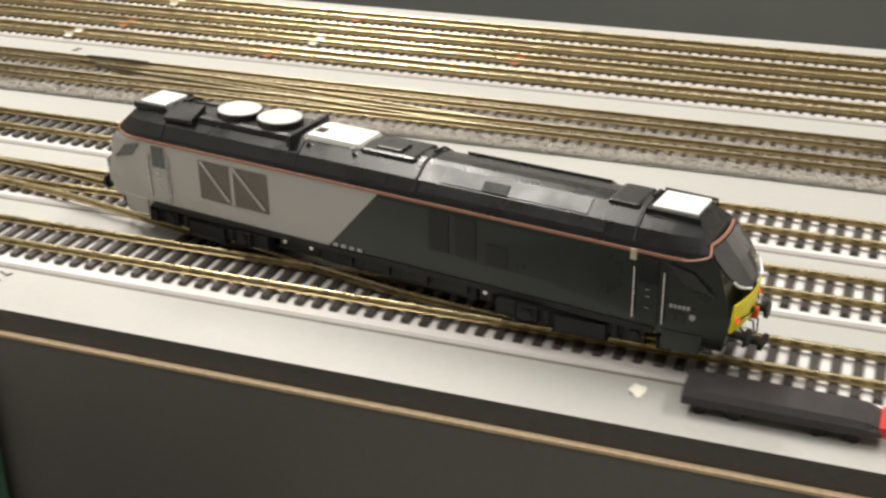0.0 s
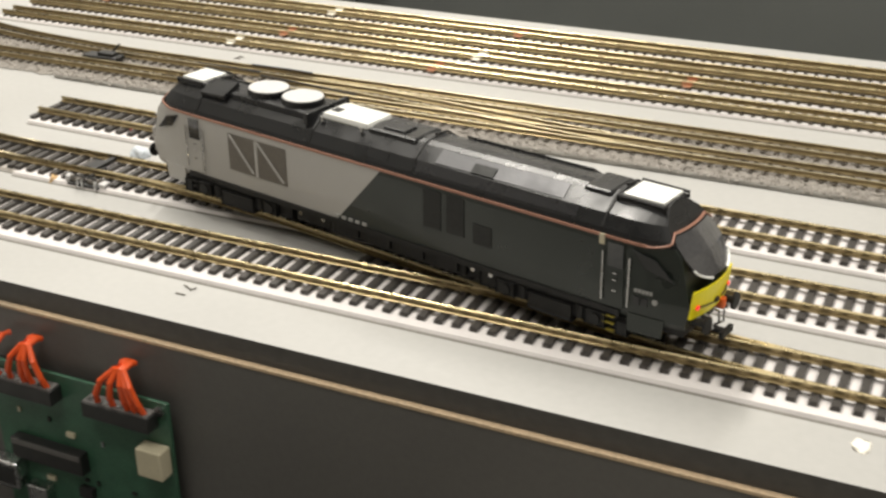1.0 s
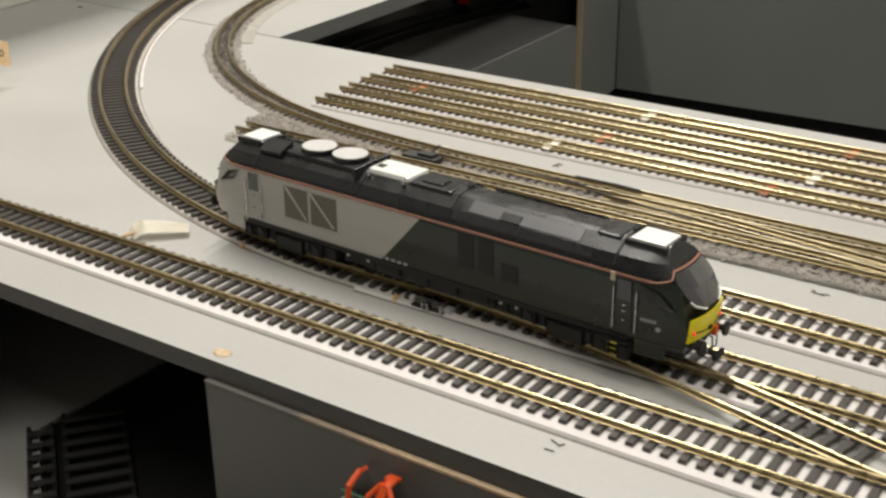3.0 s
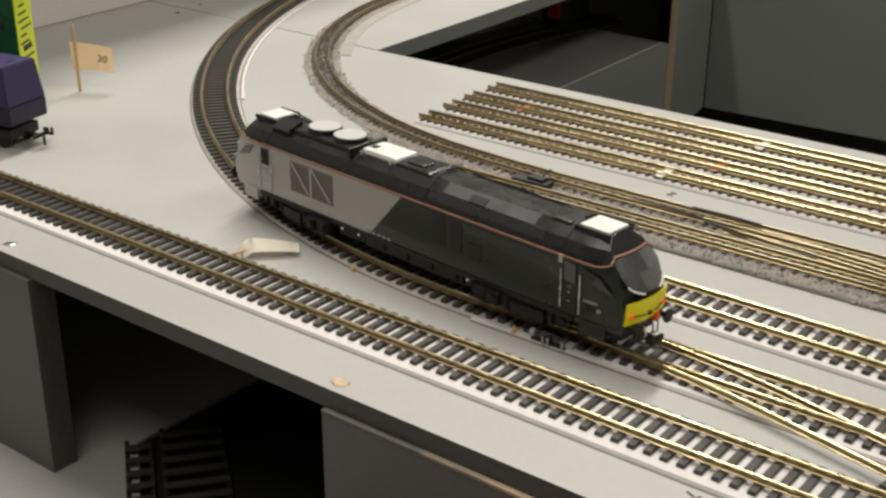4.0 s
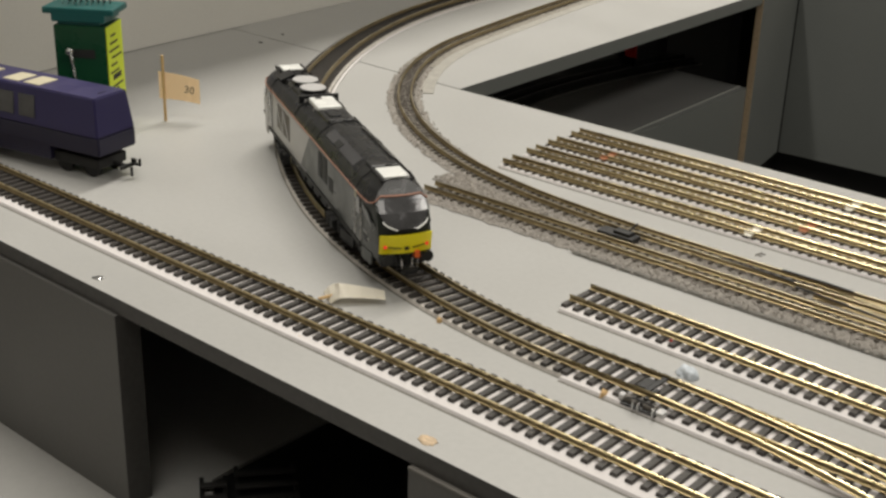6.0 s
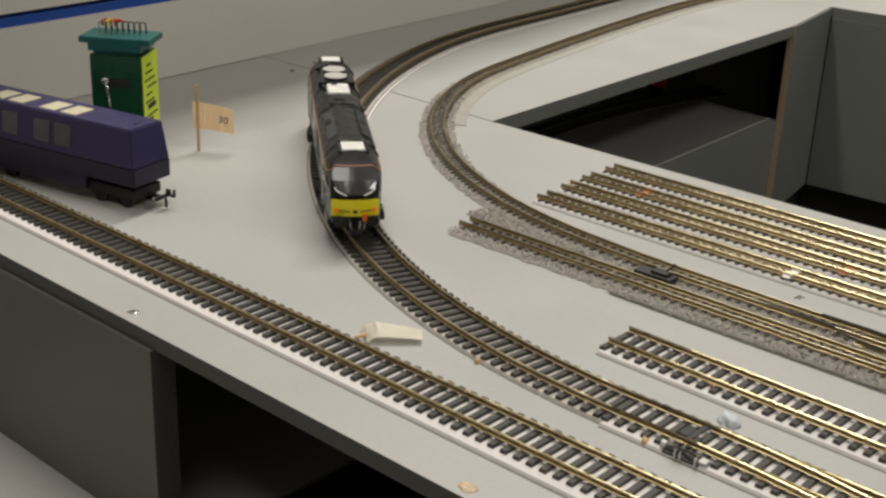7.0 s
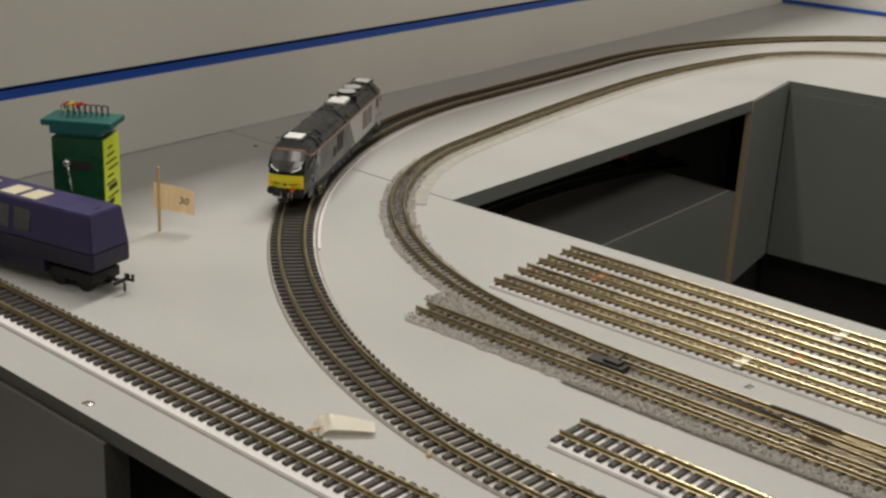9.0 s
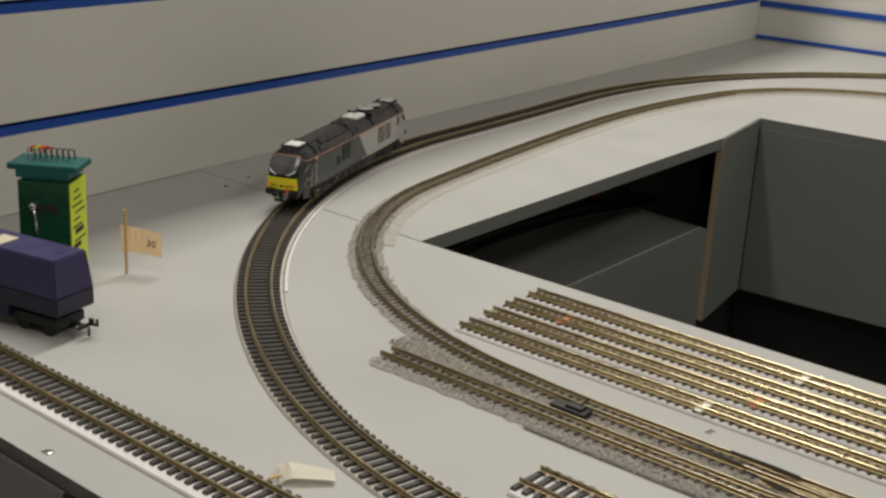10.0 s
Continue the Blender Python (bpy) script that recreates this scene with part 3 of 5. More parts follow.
def hull(profile, closed_bottom, mat_of, cut=None):
    ring = [(-y, zz) for y, zz in profile] + [(y, zz) for y, zz in profile[::-1] if y > 0]
    bm = bmesh.new()
    rows = [[bm.verts.new((x, y, zz)) for y, zz in ring] for x in STATIONS]
    for a, b in zip(rows, rows[1:]):
        for k in range(len(ring) - 1):
            bm.faces.new((a[k], b[k], b[k + 1], a[k + 1]))
    half = len(ring) // 2
    for row in (rows[0], rows[-1]):
        for k in range(half if len(ring) % 2 == 0 else half):
            j = len(ring) - 1 - k
            if k + 1 < j - 1 or (k + 1 == j - 1 and False):
                bm.faces.new((row[k], row[k + 1], row[j - 1], row[j]))
            elif k + 1 == j - 1:
                bm.faces.new((row[k], row[k + 1], row[j]))
    if cut:
        bmesh.ops.bisect_plane(bm, geom=bm.verts[:] + bm.edges[:] + bm.faces[:], plane_co=cut[0], plane_no=cut[1])
    bmesh.ops.recalc_face_normals(bm, faces=bm.faces)
    for f in bm.faces:
        f.material_index = mat_of(f.calc_center_median())
    for v in bm.verts:
        v.co = skin(*v.co)
    return bm


def side_patch(x0, x1, z0, z1, side, proud=0.0003, nx=3):
    """A thin plate on the body's flank."""
    bm = bmesh.new()
    y = 0.0176 + proud

    def at(x, zz, yy):
        p = skin(x, side * yy, zz)
        return p
    front = [[bm.verts.new(at(x0 + (x1 - x0) * i / nx, zz, y)) for zz in (z0, z1)] for i in range(nx + 1)]
    back = [[bm.verts.new(at(x0 + (x1 - x0) * i / nx, zz, y - proud - 0.0006)) for zz in (z0, z1)] for i in range(nx + 1)]
    for i in range(nx):
        bm.faces.new((front[i][0], front[i + 1][0], front[i + 1][1], front[i][1]))
        for e in (0, 1):
            bm.faces.new((front[i][e], front[i + 1][e], back[i + 1][e], back[i][e]))
    for i in (0, nx):
        bm.faces.new((front[i][0], front[i][1], back[i][1], back[i][0]))
    bmesh.ops.recalc_face_normals(bm, faces=bm.faces)
    return bm


def front_patch(outline, end, proud=0.0004, ny=8):
    """A thin plate on a cab front. outline: (z, half width) from bottom to top."""
    bm = bmesh.new()
    rows = []
    for zz, hw in outline:
        rows.append([])
        for i in range(ny + 1):
            y = hw * (2 * i / ny - 1)
            p = skin(end * 0.1315, y / 0.85, zz)
            rows[-1].append(bm.verts.new((p.x + end * proud, p.y, p.z)))
    for a, b in zip(rows, rows[1:]):
        for i in range(ny):
            bm.faces.new((a[i], a[i + 1], b[i + 1], b[i]))
    bmesh.ops.recalc_face_normals(bm, faces=bm.faces)
    out = bmesh.ops.solidify(bm, geom=bm.faces[:], thickness=0.0006)
    bmesh.ops.recalc_face_normals(bm, faces=bm.faces)
    return bm


def quad_plate(corners, thick=0.0005):
    bm = bmesh.new()
    c = [Vector(p) for p in corners]
    n = (c[1] - c[0]).cross(c[2] - c[0]).normalized() * thick
    a = [bm.verts.new(p) for p in c]
    b = [bm.verts.new(p - n) for p in c]
    bm.faces.new(a)
    bm.faces.new(b[::-1])
    for i in range(4):
        bm.faces.new((a[i], b[i], b[(i + 1) % 4], a[(i + 1) % 4]))
    bmesh.ops.recalc_face_normals(bm, faces=bm.faces)
    return bm


def roof_point(y, lift=0.0):
    """Height of the roof at a distance from its middle."""
    ys = [p[0] for p in ROOF][::-1]
    zs = [p[1] for p in ROOF][::-1]
    return float(np.interp(abs(y), ys, zs)) + lift


def roof_plate(x0, x1, y0, y1, lift=0.0004):
    c = [(x0, y0, roof_point(y0, lift)), (x1, y0, roof_point(y0, lift)), (x1, y1, roof_point(y1, lift)), (x0, y1, roof_point(y1, lift))]
    return quad_plate(c, 0.0008)


WHEEL_R = 0.0070
AXLES = []
BOGIES = []


def locomotive():
    t = thing("diesel_locomotive", "dark green and light grey model diesel with a yellow nose", "model locomotive")
    cut = ((0.0025, 0, 0.0372), (0.0265, 0, -0.0265 * 1.02))
    nrm = Vector((0.75, 0, -0.66))
    part("body", hull(SIDE, True, lambda c: 1 if (c - Vector(cut[0])).dot(nrm) < 0 else 0, (cut[0], nrm)), ["loco_dark", "loco_light"], t, "dark green body with a slanting light grey rear half")
    part("roof", hull(ROOF, False, lambda c: 0), ["loco_roof"], t, "satin black roof")
    part("underframe", boxed(-0.121, 0.121, -0.0155, 0.0155, 0.0098, 0.0125), ["loco_under"], t)
    for s in (-1, 1):
        bm = side_patch(-0.118, 0.118, 0.0362, 0.0372, s, 0.0002, 40)
        part("lining", bm, ["stripe"], t, "thin orange brown stripe under the roof")
        # grilles and panels
        g = part("grille", side_patch(-0.0795, -0.0470, 0.0175, 0.0335, s), ["grille"], t, "brown grey mesh grille with slanting ribs")
        for x0, x1 in ((-0.0787, -0.0648), (-0.0630, -0.0480)):
            rib = quad_plate([(x0, s * 0.0181, 0.0332), (x0 + 0.0012, s * 0.0181, 0.0332), (x1, s * 0.0181, 0.0188), (x1 - 0.0012, s * 0.0181, 0.0188)])
            part("rib", rib, ["loco_light"], g)
        part("rib", side_patch(-0.0642, -0.0627, 0.0176, 0.0334, s, 0.0006), ["loco_light"], g)
        part("grille_panel", side_patch(0.022, 0.0300, 0.0195, 0.0345, s), ["door"], t)
        part("grille_panel", side_patch(0.0325, 0.0405, 0.0195, 0.0345, s), ["door"], t)
        part("grille_panel", side_patch(0.0445, 0.0525, 0.0185, 0.0265, s), ["door"], t)
        for e in (-1, 1):
            dx = 0.0098 if e > 0 else 0.0065
            d = part("cab_door", side_patch(e * (0.0895 + dx), e * (0.0965 + dx), 0.0115, 0.0358, s, 0.0004), ["loco_dark" if e > 0 else "loco_light"], t, "narrow cab door with a dark window")
            part("window", side_patch(e * (0.0900 + dx), e * (0.0960 + dx), 0.0265, 0.0352, s, 0.0008), ["glass"], d)
            for zz in (0.0175, 0.0215, 0.0240):
                part("grab_handle", side_patch(e * (0.0922 + dx), e * (0.0938 + dx), zz, zz + 0.0004, s, 0.0010, 1), ["steel"], d)
            for x in (0.0882, 0.0982):
                bm = rod(bmesh.new(), (e * (x + dx), s * 0.0183, 0.0130), (e * (x + dx), s * 0.0183, 0.0315), 0.00035)
                part("handrail", bm, ["steel"], d, "pale metal handrail")
            part("side_window", quad_plate([skin(e * 0.1105, s * 0.0182, 0.0350), skin(e * 0.1205, s * 0.0182, 0.0328), skin(e * 0.1255, s * 0.0182, 0.0262), skin(e * 0.1150, s * 0.0182, 0.0292)]), ["glass"], t, "dark slanted cab side window")
        part("label_plate", side_patch(0.0962, 0.0982, 0.0335, 0.0372, s, 0.0005), ["cream"], t, "small yellow plate beside the door")
        for x in (0.1105, 0.112, 0.1135, 0.115, 0.1165):
            part("number_bar", side_patch(x, x + 0.001, 0.0195, 0.0207, s, 0.0004, 1), ["grey_mark"], t)
        part("round_badge", cyl(bmesh.new(), 0.0010, 0.0006, Matrix.Translation((0.1175, s * 0.0170, 0.0172)) @ Matrix.Rotation(math.pi / 2, 4, "X"), 14), ["grey_mark"], t)
        for x in (0.1105, 0.1136):
            part("data_panel", side_patch(x, x + 0.0025, 0.0150, 0.0178, s, 0.0004, 1), ["greyroof"], t)
        for i in range(5):
            part("lettering_bar", side_patch(-0.022 + 0.0035 * i, -0.020 + 0.0035 * i, 0.0112, 0.0124, s, 0.0004, 1), ["grey_mark"], t)
    # cab fronts
    for e in (-1, 1):
        col = "yellow" if e > 0 else "loco_light"
        part("nose_panel", front_patch([(0.0134, 0.0147), (0.0138, 0.0149), (0.0190, 0.0149), (0.0232, 0.0149), (0.0238, 0.0146)], e), [col], t, "yellow warning panel on the cab nose" if e > 0 else "light grey nose panel")
        part("windscreen", front_patch([(0.0268, 0.0045), (0.0278, 0.0085), (0.0298, 0.0118), (0.034, 0.0136), (0.0375, 0.0138), (0.0395, 0.0130), (0.0405, 0.0112)], e, 0.0005), ["screen" if e > 0 else "glass"], t, "curved smoky windscreen")
        for s in (-1, 1):
            pts = []
            for k in range(7):
                u = k / 6
                q = skin(e * 0.1315, s * (0.0126 - 0.0072 * u ** 1.4) / 0.85, 0.0306 - 0.0040 * u ** 0.75)
                pts.append((q.x + e * 0.0009, q.y, q.z))
            part("lamp_cluster", tube(pts, 0.00042, 8), ["white"], t, "white curved headlamp strip")
            bm = cyl(bmesh.new(), 0.0009, 0.0012, Matrix.Translation((skin(e * 0.1315, s * 0.0118 / 0.85, 0.0174).x + e * 0.0003, s * 0.0118, 0.0174)) @ Matrix.Rotation(math.pi / 2, 4, "Y"), 14)
            part("tail_lamp", bm, ["red_lamp" if e > 0 else "red"], t, "small red tail lamp")
            bm = cyl(bmesh.new(), 0.0013, 0.006, Matrix.Translation((e * 0.1305, s * 0.0112, 0.0118)) @ Matrix.Rotation(math.pi / 2, 4, "Y"), 12)
            cyl(bm, 0.0031, 0.0011, Matrix.Translation((e * 0.1340, s * 0.0112, 0.0118)) @ Matrix.Rotation(math.pi / 2, 4, "Y"), 18)
            part("buffer", bm, ["loco_under"], t, "black round buffer")
            pipe = tube([(e * 0.1295, s * 0.006, 0.012), (e * 0.1325, s * 0.0062, 0.010), (e * 0.1328, s * 0.0055, 0.006), (e * 0.131, s * 0.005, 0.0045)], 0.0004, 6)
            part("brake_pipe", pipe, ["steel" if s > 0 else "loco_under"], t)
        bm = boxed(0.1285, 0.1325, 0.0045, 0.0075, 0.0105, 0.0145, 0.0006) if e > 0 else boxed(-0.1325, -0.1285, -0.0075, -0.0045, 0.0105, 0.0145, 0.0006)
        part("jumper_socket", bm, ["orange"], t, "orange cable socket")
        bm = box(bmesh.new(), min(e * 0.116, e * 0.1265), max(e * 0.116, e * 0.1265), -0.0125, 0.0125, 0.0045, 0.0105, 0.001)
        part("valance", bm, ["loco_under"], t, "black lower front valance")
        for s in (-1, 1):
            part("side_skirt", side_patch(e * 0.1085, e * 0.1235, 0.0040, 0.0110, s, 0.0002), ["loco_dark" if e > 0 else "loco_light"], t, "skirt plate below the cab side")
            part("front_pipe", tube([(e * 0.127, s * 0.0030, 0.0115), (e * 0.1318, s * 0.0032, 0.0105), (e * 0.1325, s * 0.0026, 0.0065), (e * 0.1300, s * 0.0020, 0.0045)], 0.0005, 6), ["steel"], t)
            q = [skin(e * 0.1315, s * k / 0.85, 0.0174) for k in (0.0104, 0.0070, 0.0030)]
            part("nose_handrail", tube([(q[0].x + e * 0.0005, q[0].y, 0.0173), (q[1].x + e * 0.0009, q[1].y, 0.0170), (q[2].x + e * 0.0009, q[2].y, 0.0166)], 0.00025, 6), ["loco_under"], t, "thin dark handrail across the nose panel")
        part("lamp_iron", box(bmesh.new(), min(e * 0.1308, e * 0.1325), max(e * 0.1308, e * 0.1325), -0.0013, 0.0013, 0.0156, 0.0172, 0.0004), ["loco_under"], t)
        # the stripe climbs round the windscreen from the flanks
        for s in (-1, 1):
            pts = []
            for k in range(9):
                u = k / 8
                q = skin(e * (0.117 + 0.0145 * min(1, u * 1.7)), s * 0.0177 * (1 if u < 0.6 else 1 - (u - 0.6) * 0.62), 0.0366 + 0.0046 * u ** 1.5)
                pts.append((q.x + e * 0.0003 * u, q.y, q.z))
            part("lining", tube(pts, 0.0004, 6), ["stripe"], t)
        part("lining", front_patch([(0.0410, 0.0117), (0.0417, 0.0115)], e, 0.0006, 8), ["stripe"], t, "thin orange brown stripe over the windscreen")
        bm = box(bmesh.new(), min(e * 0.128, e * 0.137), max(e * 0.128, e * 0.137), -0.0012, 0.0012, 0.0045, 0.006)
        box(bm, min(e * 0.1355, e * 0.137), max(e * 0.1355, e * 0.137), -0.0042, 0.0042, 0.0042, 0.0066)
        part("coupling", bm, ["loco_under"], t, "black hook coupling")
        # roof pod over the cab
        px = (0.0975, 0.1150) if e > 0 else (0.1010, 0.1160)
        pod = part("roof_pod", box(bmesh.new(), min(e * px[0], e * px[1]), max(e * px[0], e * px[1]), -0.0086, 0.0086, 0.0430, 0.0479, 0.0010), ["loco_roof"], t)
        part("pod_cover", box(bmesh.new(), min(e * (px[0] + 0.0012), e * (px[1] - 0.0012)), max(e * (px[0] + 0.0012), e * (px[1] - 0.0012)), -0.0072, 0.0072, 0.0476, 0.0489, 0.0004), ["white"], pod, "white cover on the cab roof")
        for s in (-1, 1):
            part("pod_rail", tube([(e * px[0], s * 0.0086, 0.0468), (e * px[0], s * 0.0091, 0.0484), (e * px[1], s * 0.0091, 0.0481), (e * px[1], s * 0.0086, 0.0462)], 0.0006, 6), ["loco_under"], pod)
    # roof equipment
    part("fan_deck", box(bmesh.new(), -0.0845, -0.0395, -0.0104, 0.0104, 0.0440, 0.0482, 0.0020), ["loco_roof"], t)
    for s in (-1, 1):
        part("deck_cheek", quad_plate([(-0.0985, s * 0.0030, 0.0482), (-0.0845, s * 0.0030, 0.0488), (-0.0845, s * 0.0125, 0.0452), (-0.0985, s * 0.0125, 0.0446)], 0.002), ["loco_roof"], t)
    for x in (-0.0705, -0.0515):
        bm = cyl(bmesh.new(), 0.0090, 0.0022, Matrix.Translation((x, 0, 0.0492)), 40)
        fan = part("fan_rim", bm, ["loco_roof"], t)
        fm = bmesh.new()
        cyl(fm, 0.0085, 0.0006, Matrix.Translation((x, 0, 0.0504)), 40)
        for r in (0.0025, 0.0045, 0.0065, 0.0080):
            bmesh.ops.create_circle(fm, cap_ends=False, radius=r, segments=32, matrix=Matrix.Translation((x, 0, 0.0508)))
        part("fan_mesh", fm, ["fan"], fan, "round silver white fan grille")
    part("roof_bulkhead", box(bmesh.new(), -0.0400, -0.0378, -0.0135, 0.0135, 0.0445, 0.0494, 0.0005), ["loco_roof"], t)
    ex = part("exhaust_cover", box(bmesh.new(), -0.0350, -0.0110, -0.0082, 0.0082, 0.0455, 0.0496, 0.0026), ["white"], t, "white exhaust silencer cover on the roof")
    part("exhaust_port", boxed(-0.0325, -0.0288, -0.0045, -0.0005, 0.0493, 0.0499), ["loco_under"], ex)
    for x in (-0.033, -0.013):
        part("lifting_eye", cyl(bmesh.new(), 0.0009, 0.0018, Matrix.Translation((x, -0.0100, 0.0476)), 10), ["steel"], t)
    part("roof_hump", box(bmesh.new(), -0.0108, 0.0124, -0.0088, 0.0088, 0.0440, 0.0484, 0.0014), ["loco_roof"], t)
    part("roof_hatch", box(bmesh.new(), -0.0055, 0.0050, -0.0055, 0.0025, 0.0480, 0.0492, 0.0005), ["loco_roof"], t)
    for s in (-1, 1):
        part("roof_panel", roof_plate(-0.0085, 0.0040, s * 0.0164, s * 0.0142, 0.0004), ["loco_roof"], t)
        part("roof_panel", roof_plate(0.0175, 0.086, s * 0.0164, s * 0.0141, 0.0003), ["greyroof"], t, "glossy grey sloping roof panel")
        # One slope only is lighter: a reflection put into the strip's colour.
        part("roof_panel", roof_plate(0.0245, 0.0790, s * 0.0134, s * 0.0078, 0.0004), ["silver" if s < 0 else "loco_roof"], t, "grey roof strip, lighter to carry its sheen" if s < 0 else "")
        part("roof_vent", roof_plate(0.0405, 0.0500, s * 0.0136, s * 0.0100, 0.0008), ["door"], t)
        for ya, yb in ((0.0172, 0.0168), (0.0168, 0.0138), (0.0138, 0.0072), (0.0072, 0.0)):
            part("roof_joint", roof_plate(0.0150, 0.0160, s * ya, s * yb, 0.0005), ["loco_under"], t)
        for ya, yb in ((0.0172, 0.0168), (0.0168, 0.0138), (0.0138, 0.0072), (0.0072, 0.0)):
            part("roof_joint", roof_plate(-0.0355, -0.0345, s * ya, s * yb, 0.0005), ["loco_under"], t)
        for ya, yb in ((0.0172, 0.0168), (0.0168, 0.0138), (0.0138, 0.0072), (0.0072, 0.0)):
            part("roof_joint", roof_plate(0.0960, 0.0970, s * ya, s * yb, 0.0005), ["loco_under"], t)
        for ya, yb in ((0.0172, 0.0168), (0.0168, 0.0138), (0.0138, 0.0072), (0.0072, 0.0)):
            part("roof_joint", roof_plate(-0.0985, -0.0975, s * ya, s * yb, 0.0005), ["loco_under"], t)
    part("roof_step", box(bmesh.new(), 0.0840, 0.0950, -0.0084, 0.0084, 0.0440, 0.0484, 0.0012), ["loco_roof"], t)
    # tanks and boxes below the floor
    for s in (-1, 1):
        part("solebar", side_patch(-0.105, 0.105, 0.0084, 0.0106, s, 0.0004, 4), ["loco_under"], t, "black sole bar along the body's lower edge")
    # Black boxes added to close gaps where the underside lies in heavy shade.
    for x0, x1 in ((-0.0455, -0.0265), (0.0405, 0.0460)):
        part("under_infill_box", box(bmesh.new(), x0, x1, -0.0152, 0.0152, 0.0026, 0.0100, 0.0010), ["loco_under"], t)
    part("fuel_tank", box(bmesh.new(), -0.026, 0.040, -0.0160, 0.0160, 0.0022, 0.0100, 0.0015), ["loco_under"], t)
    for x in (-0.022, -0.006, 0.010, 0.026):
        part("equipment_box", box(bmesh.new(), x, x + 0.011, -0.0172, 0.0172, 0.0040, 0.0096, 0.0007), ["loco_under"], t)
    for x in (-0.041, -0.029, 0.044, 0.052):
        for s in (-1, 1):
            part("filler_cap", cyl(bmesh.new(), 0.0009, 0.0012, Matrix.Translation((x, s * 0.0168, 0.0075)) @ Matrix.Rotation(math.pi / 2, 4, "X"), 10), ["steel"], t)
    # bogies with turning wheels
    for e in (-1, 1):
        c = e * 0.0775
        b = new("bogie")
        b.parent = t
        b.location = (c, 0, 0)
        b.empty_display_size = 0.01
        BOGIES.append((b, c))
        for s in (-1, 1):
            bm = box(bmesh.new(), -0.030, 0.030, s * 0.0125, s * 0.0155, 0.0046, 0.0100, 0.0006)
            box(bm, -0.009, 0.009, s * 0.0128, s * 0.0165, 0.0025, 0.0085, 0.0006)
            for a in (-0.0185, 0.0185):
                box(bm, a - 0.0038, a + 0.0038, s * 0.013, s * 0.0168, 0.0045, 0.0098, 0.0006)
                cyl(bm, 0.0021, 0.0012, Matrix.Translation((a, s * 0.0170, 0.0068)) @ Matrix.Rotation(math.pi / 2, 4, "X"), 14)
            part("bogie_frame", bm, ["loco_under"], b)
            for a in (-0.0118, 0.0118):
                part("spring", cyl(bmesh.new(), 0.0018, 0.0050, Matrix.Translation((a, s * 0.0148, 0.0070)), 10), ["loco_under"], b)
            part("sand_box", box(bmesh.new(), e * 0.0285 - 0.002, e * 0.0285 + 0.002, s * 0.0135, s * 0.0162, 0.0035, 0.0085, 0.0005), ["loco_under"], b)
            part("axle_cap", cyl(bmesh.new(), 0.0015, 0.0007, Matrix.Translation((e * 0.0185, s * 0.0172, 0.0068)) @ Matrix.Rotation(math.pi / 2, 4, "X"), 12), ["steel"], b, "bright round axle cap")
            for zz in (0.0040, 0.0066, 0.0092):
                part("footstep", boxed(e * 0.0235 - 0.0022, e * 0.0235 + 0.0022, s * 0.0164 - 0.0006, s * 0.0164 + 0.0006, zz, zz + 0.0003), ["step_edge" if e > 0 else "loco_under"], b, "small yellow edged step" if e > 0 else "")
        # Solid block added between the wheels to stop light passing under the body.
        part("bogie_light_block", box(bmesh.new(), -0.0095, 0.0095, -0.0115, 0.0115, 0.0040, 0.0115, 0.0008), ["loco_under"], b)
        part("bogie_bolster", box(bmesh.new(), -0.030, 0.030, -0.0055, 0.0055, 0.0095, 0.0118, 0.0004), ["loco_under"], b)
        for a in (-0.0185, 0.0185):
            bm = bmesh.new()
            turn = Matrix.Rotation(math.pi / 2, 4, "X")
            for s in (-1, 1):
                cyl(bm, WHEEL_R, 0.0024, Matrix.Translation((0, s * 0.0082, 0)) @ turn, 28)
                cyl(bm, WHEEL_R + 0.0006, 0.0006, Matrix.Translation((0, s * 0.0069, 0)) @ turn, 28)
                for i in range(6):
                    box(bm, 0.0015, 0.0055, -0.0003, 0.0003, -0.0004, 0.0004, m=Matrix.Translation((0, s * 0.0095, 0)) @ Matrix.Rotation(i * math.pi / 3, 4, "Y"))
            cyl(bm, 0.0013, 0.022, turn, 10)
            w = part("wheelset", bm, ["wheel"], b, "dark steel wheels on an axle")
            AXLES.append((w, a))
    for o in t.children:
        if o.name.startswith("bogie"):
            continue
        o.scale = (1, 0.93, 0.985)
        o.location.z += 0.0022
    return t


LOCO = locomotive()

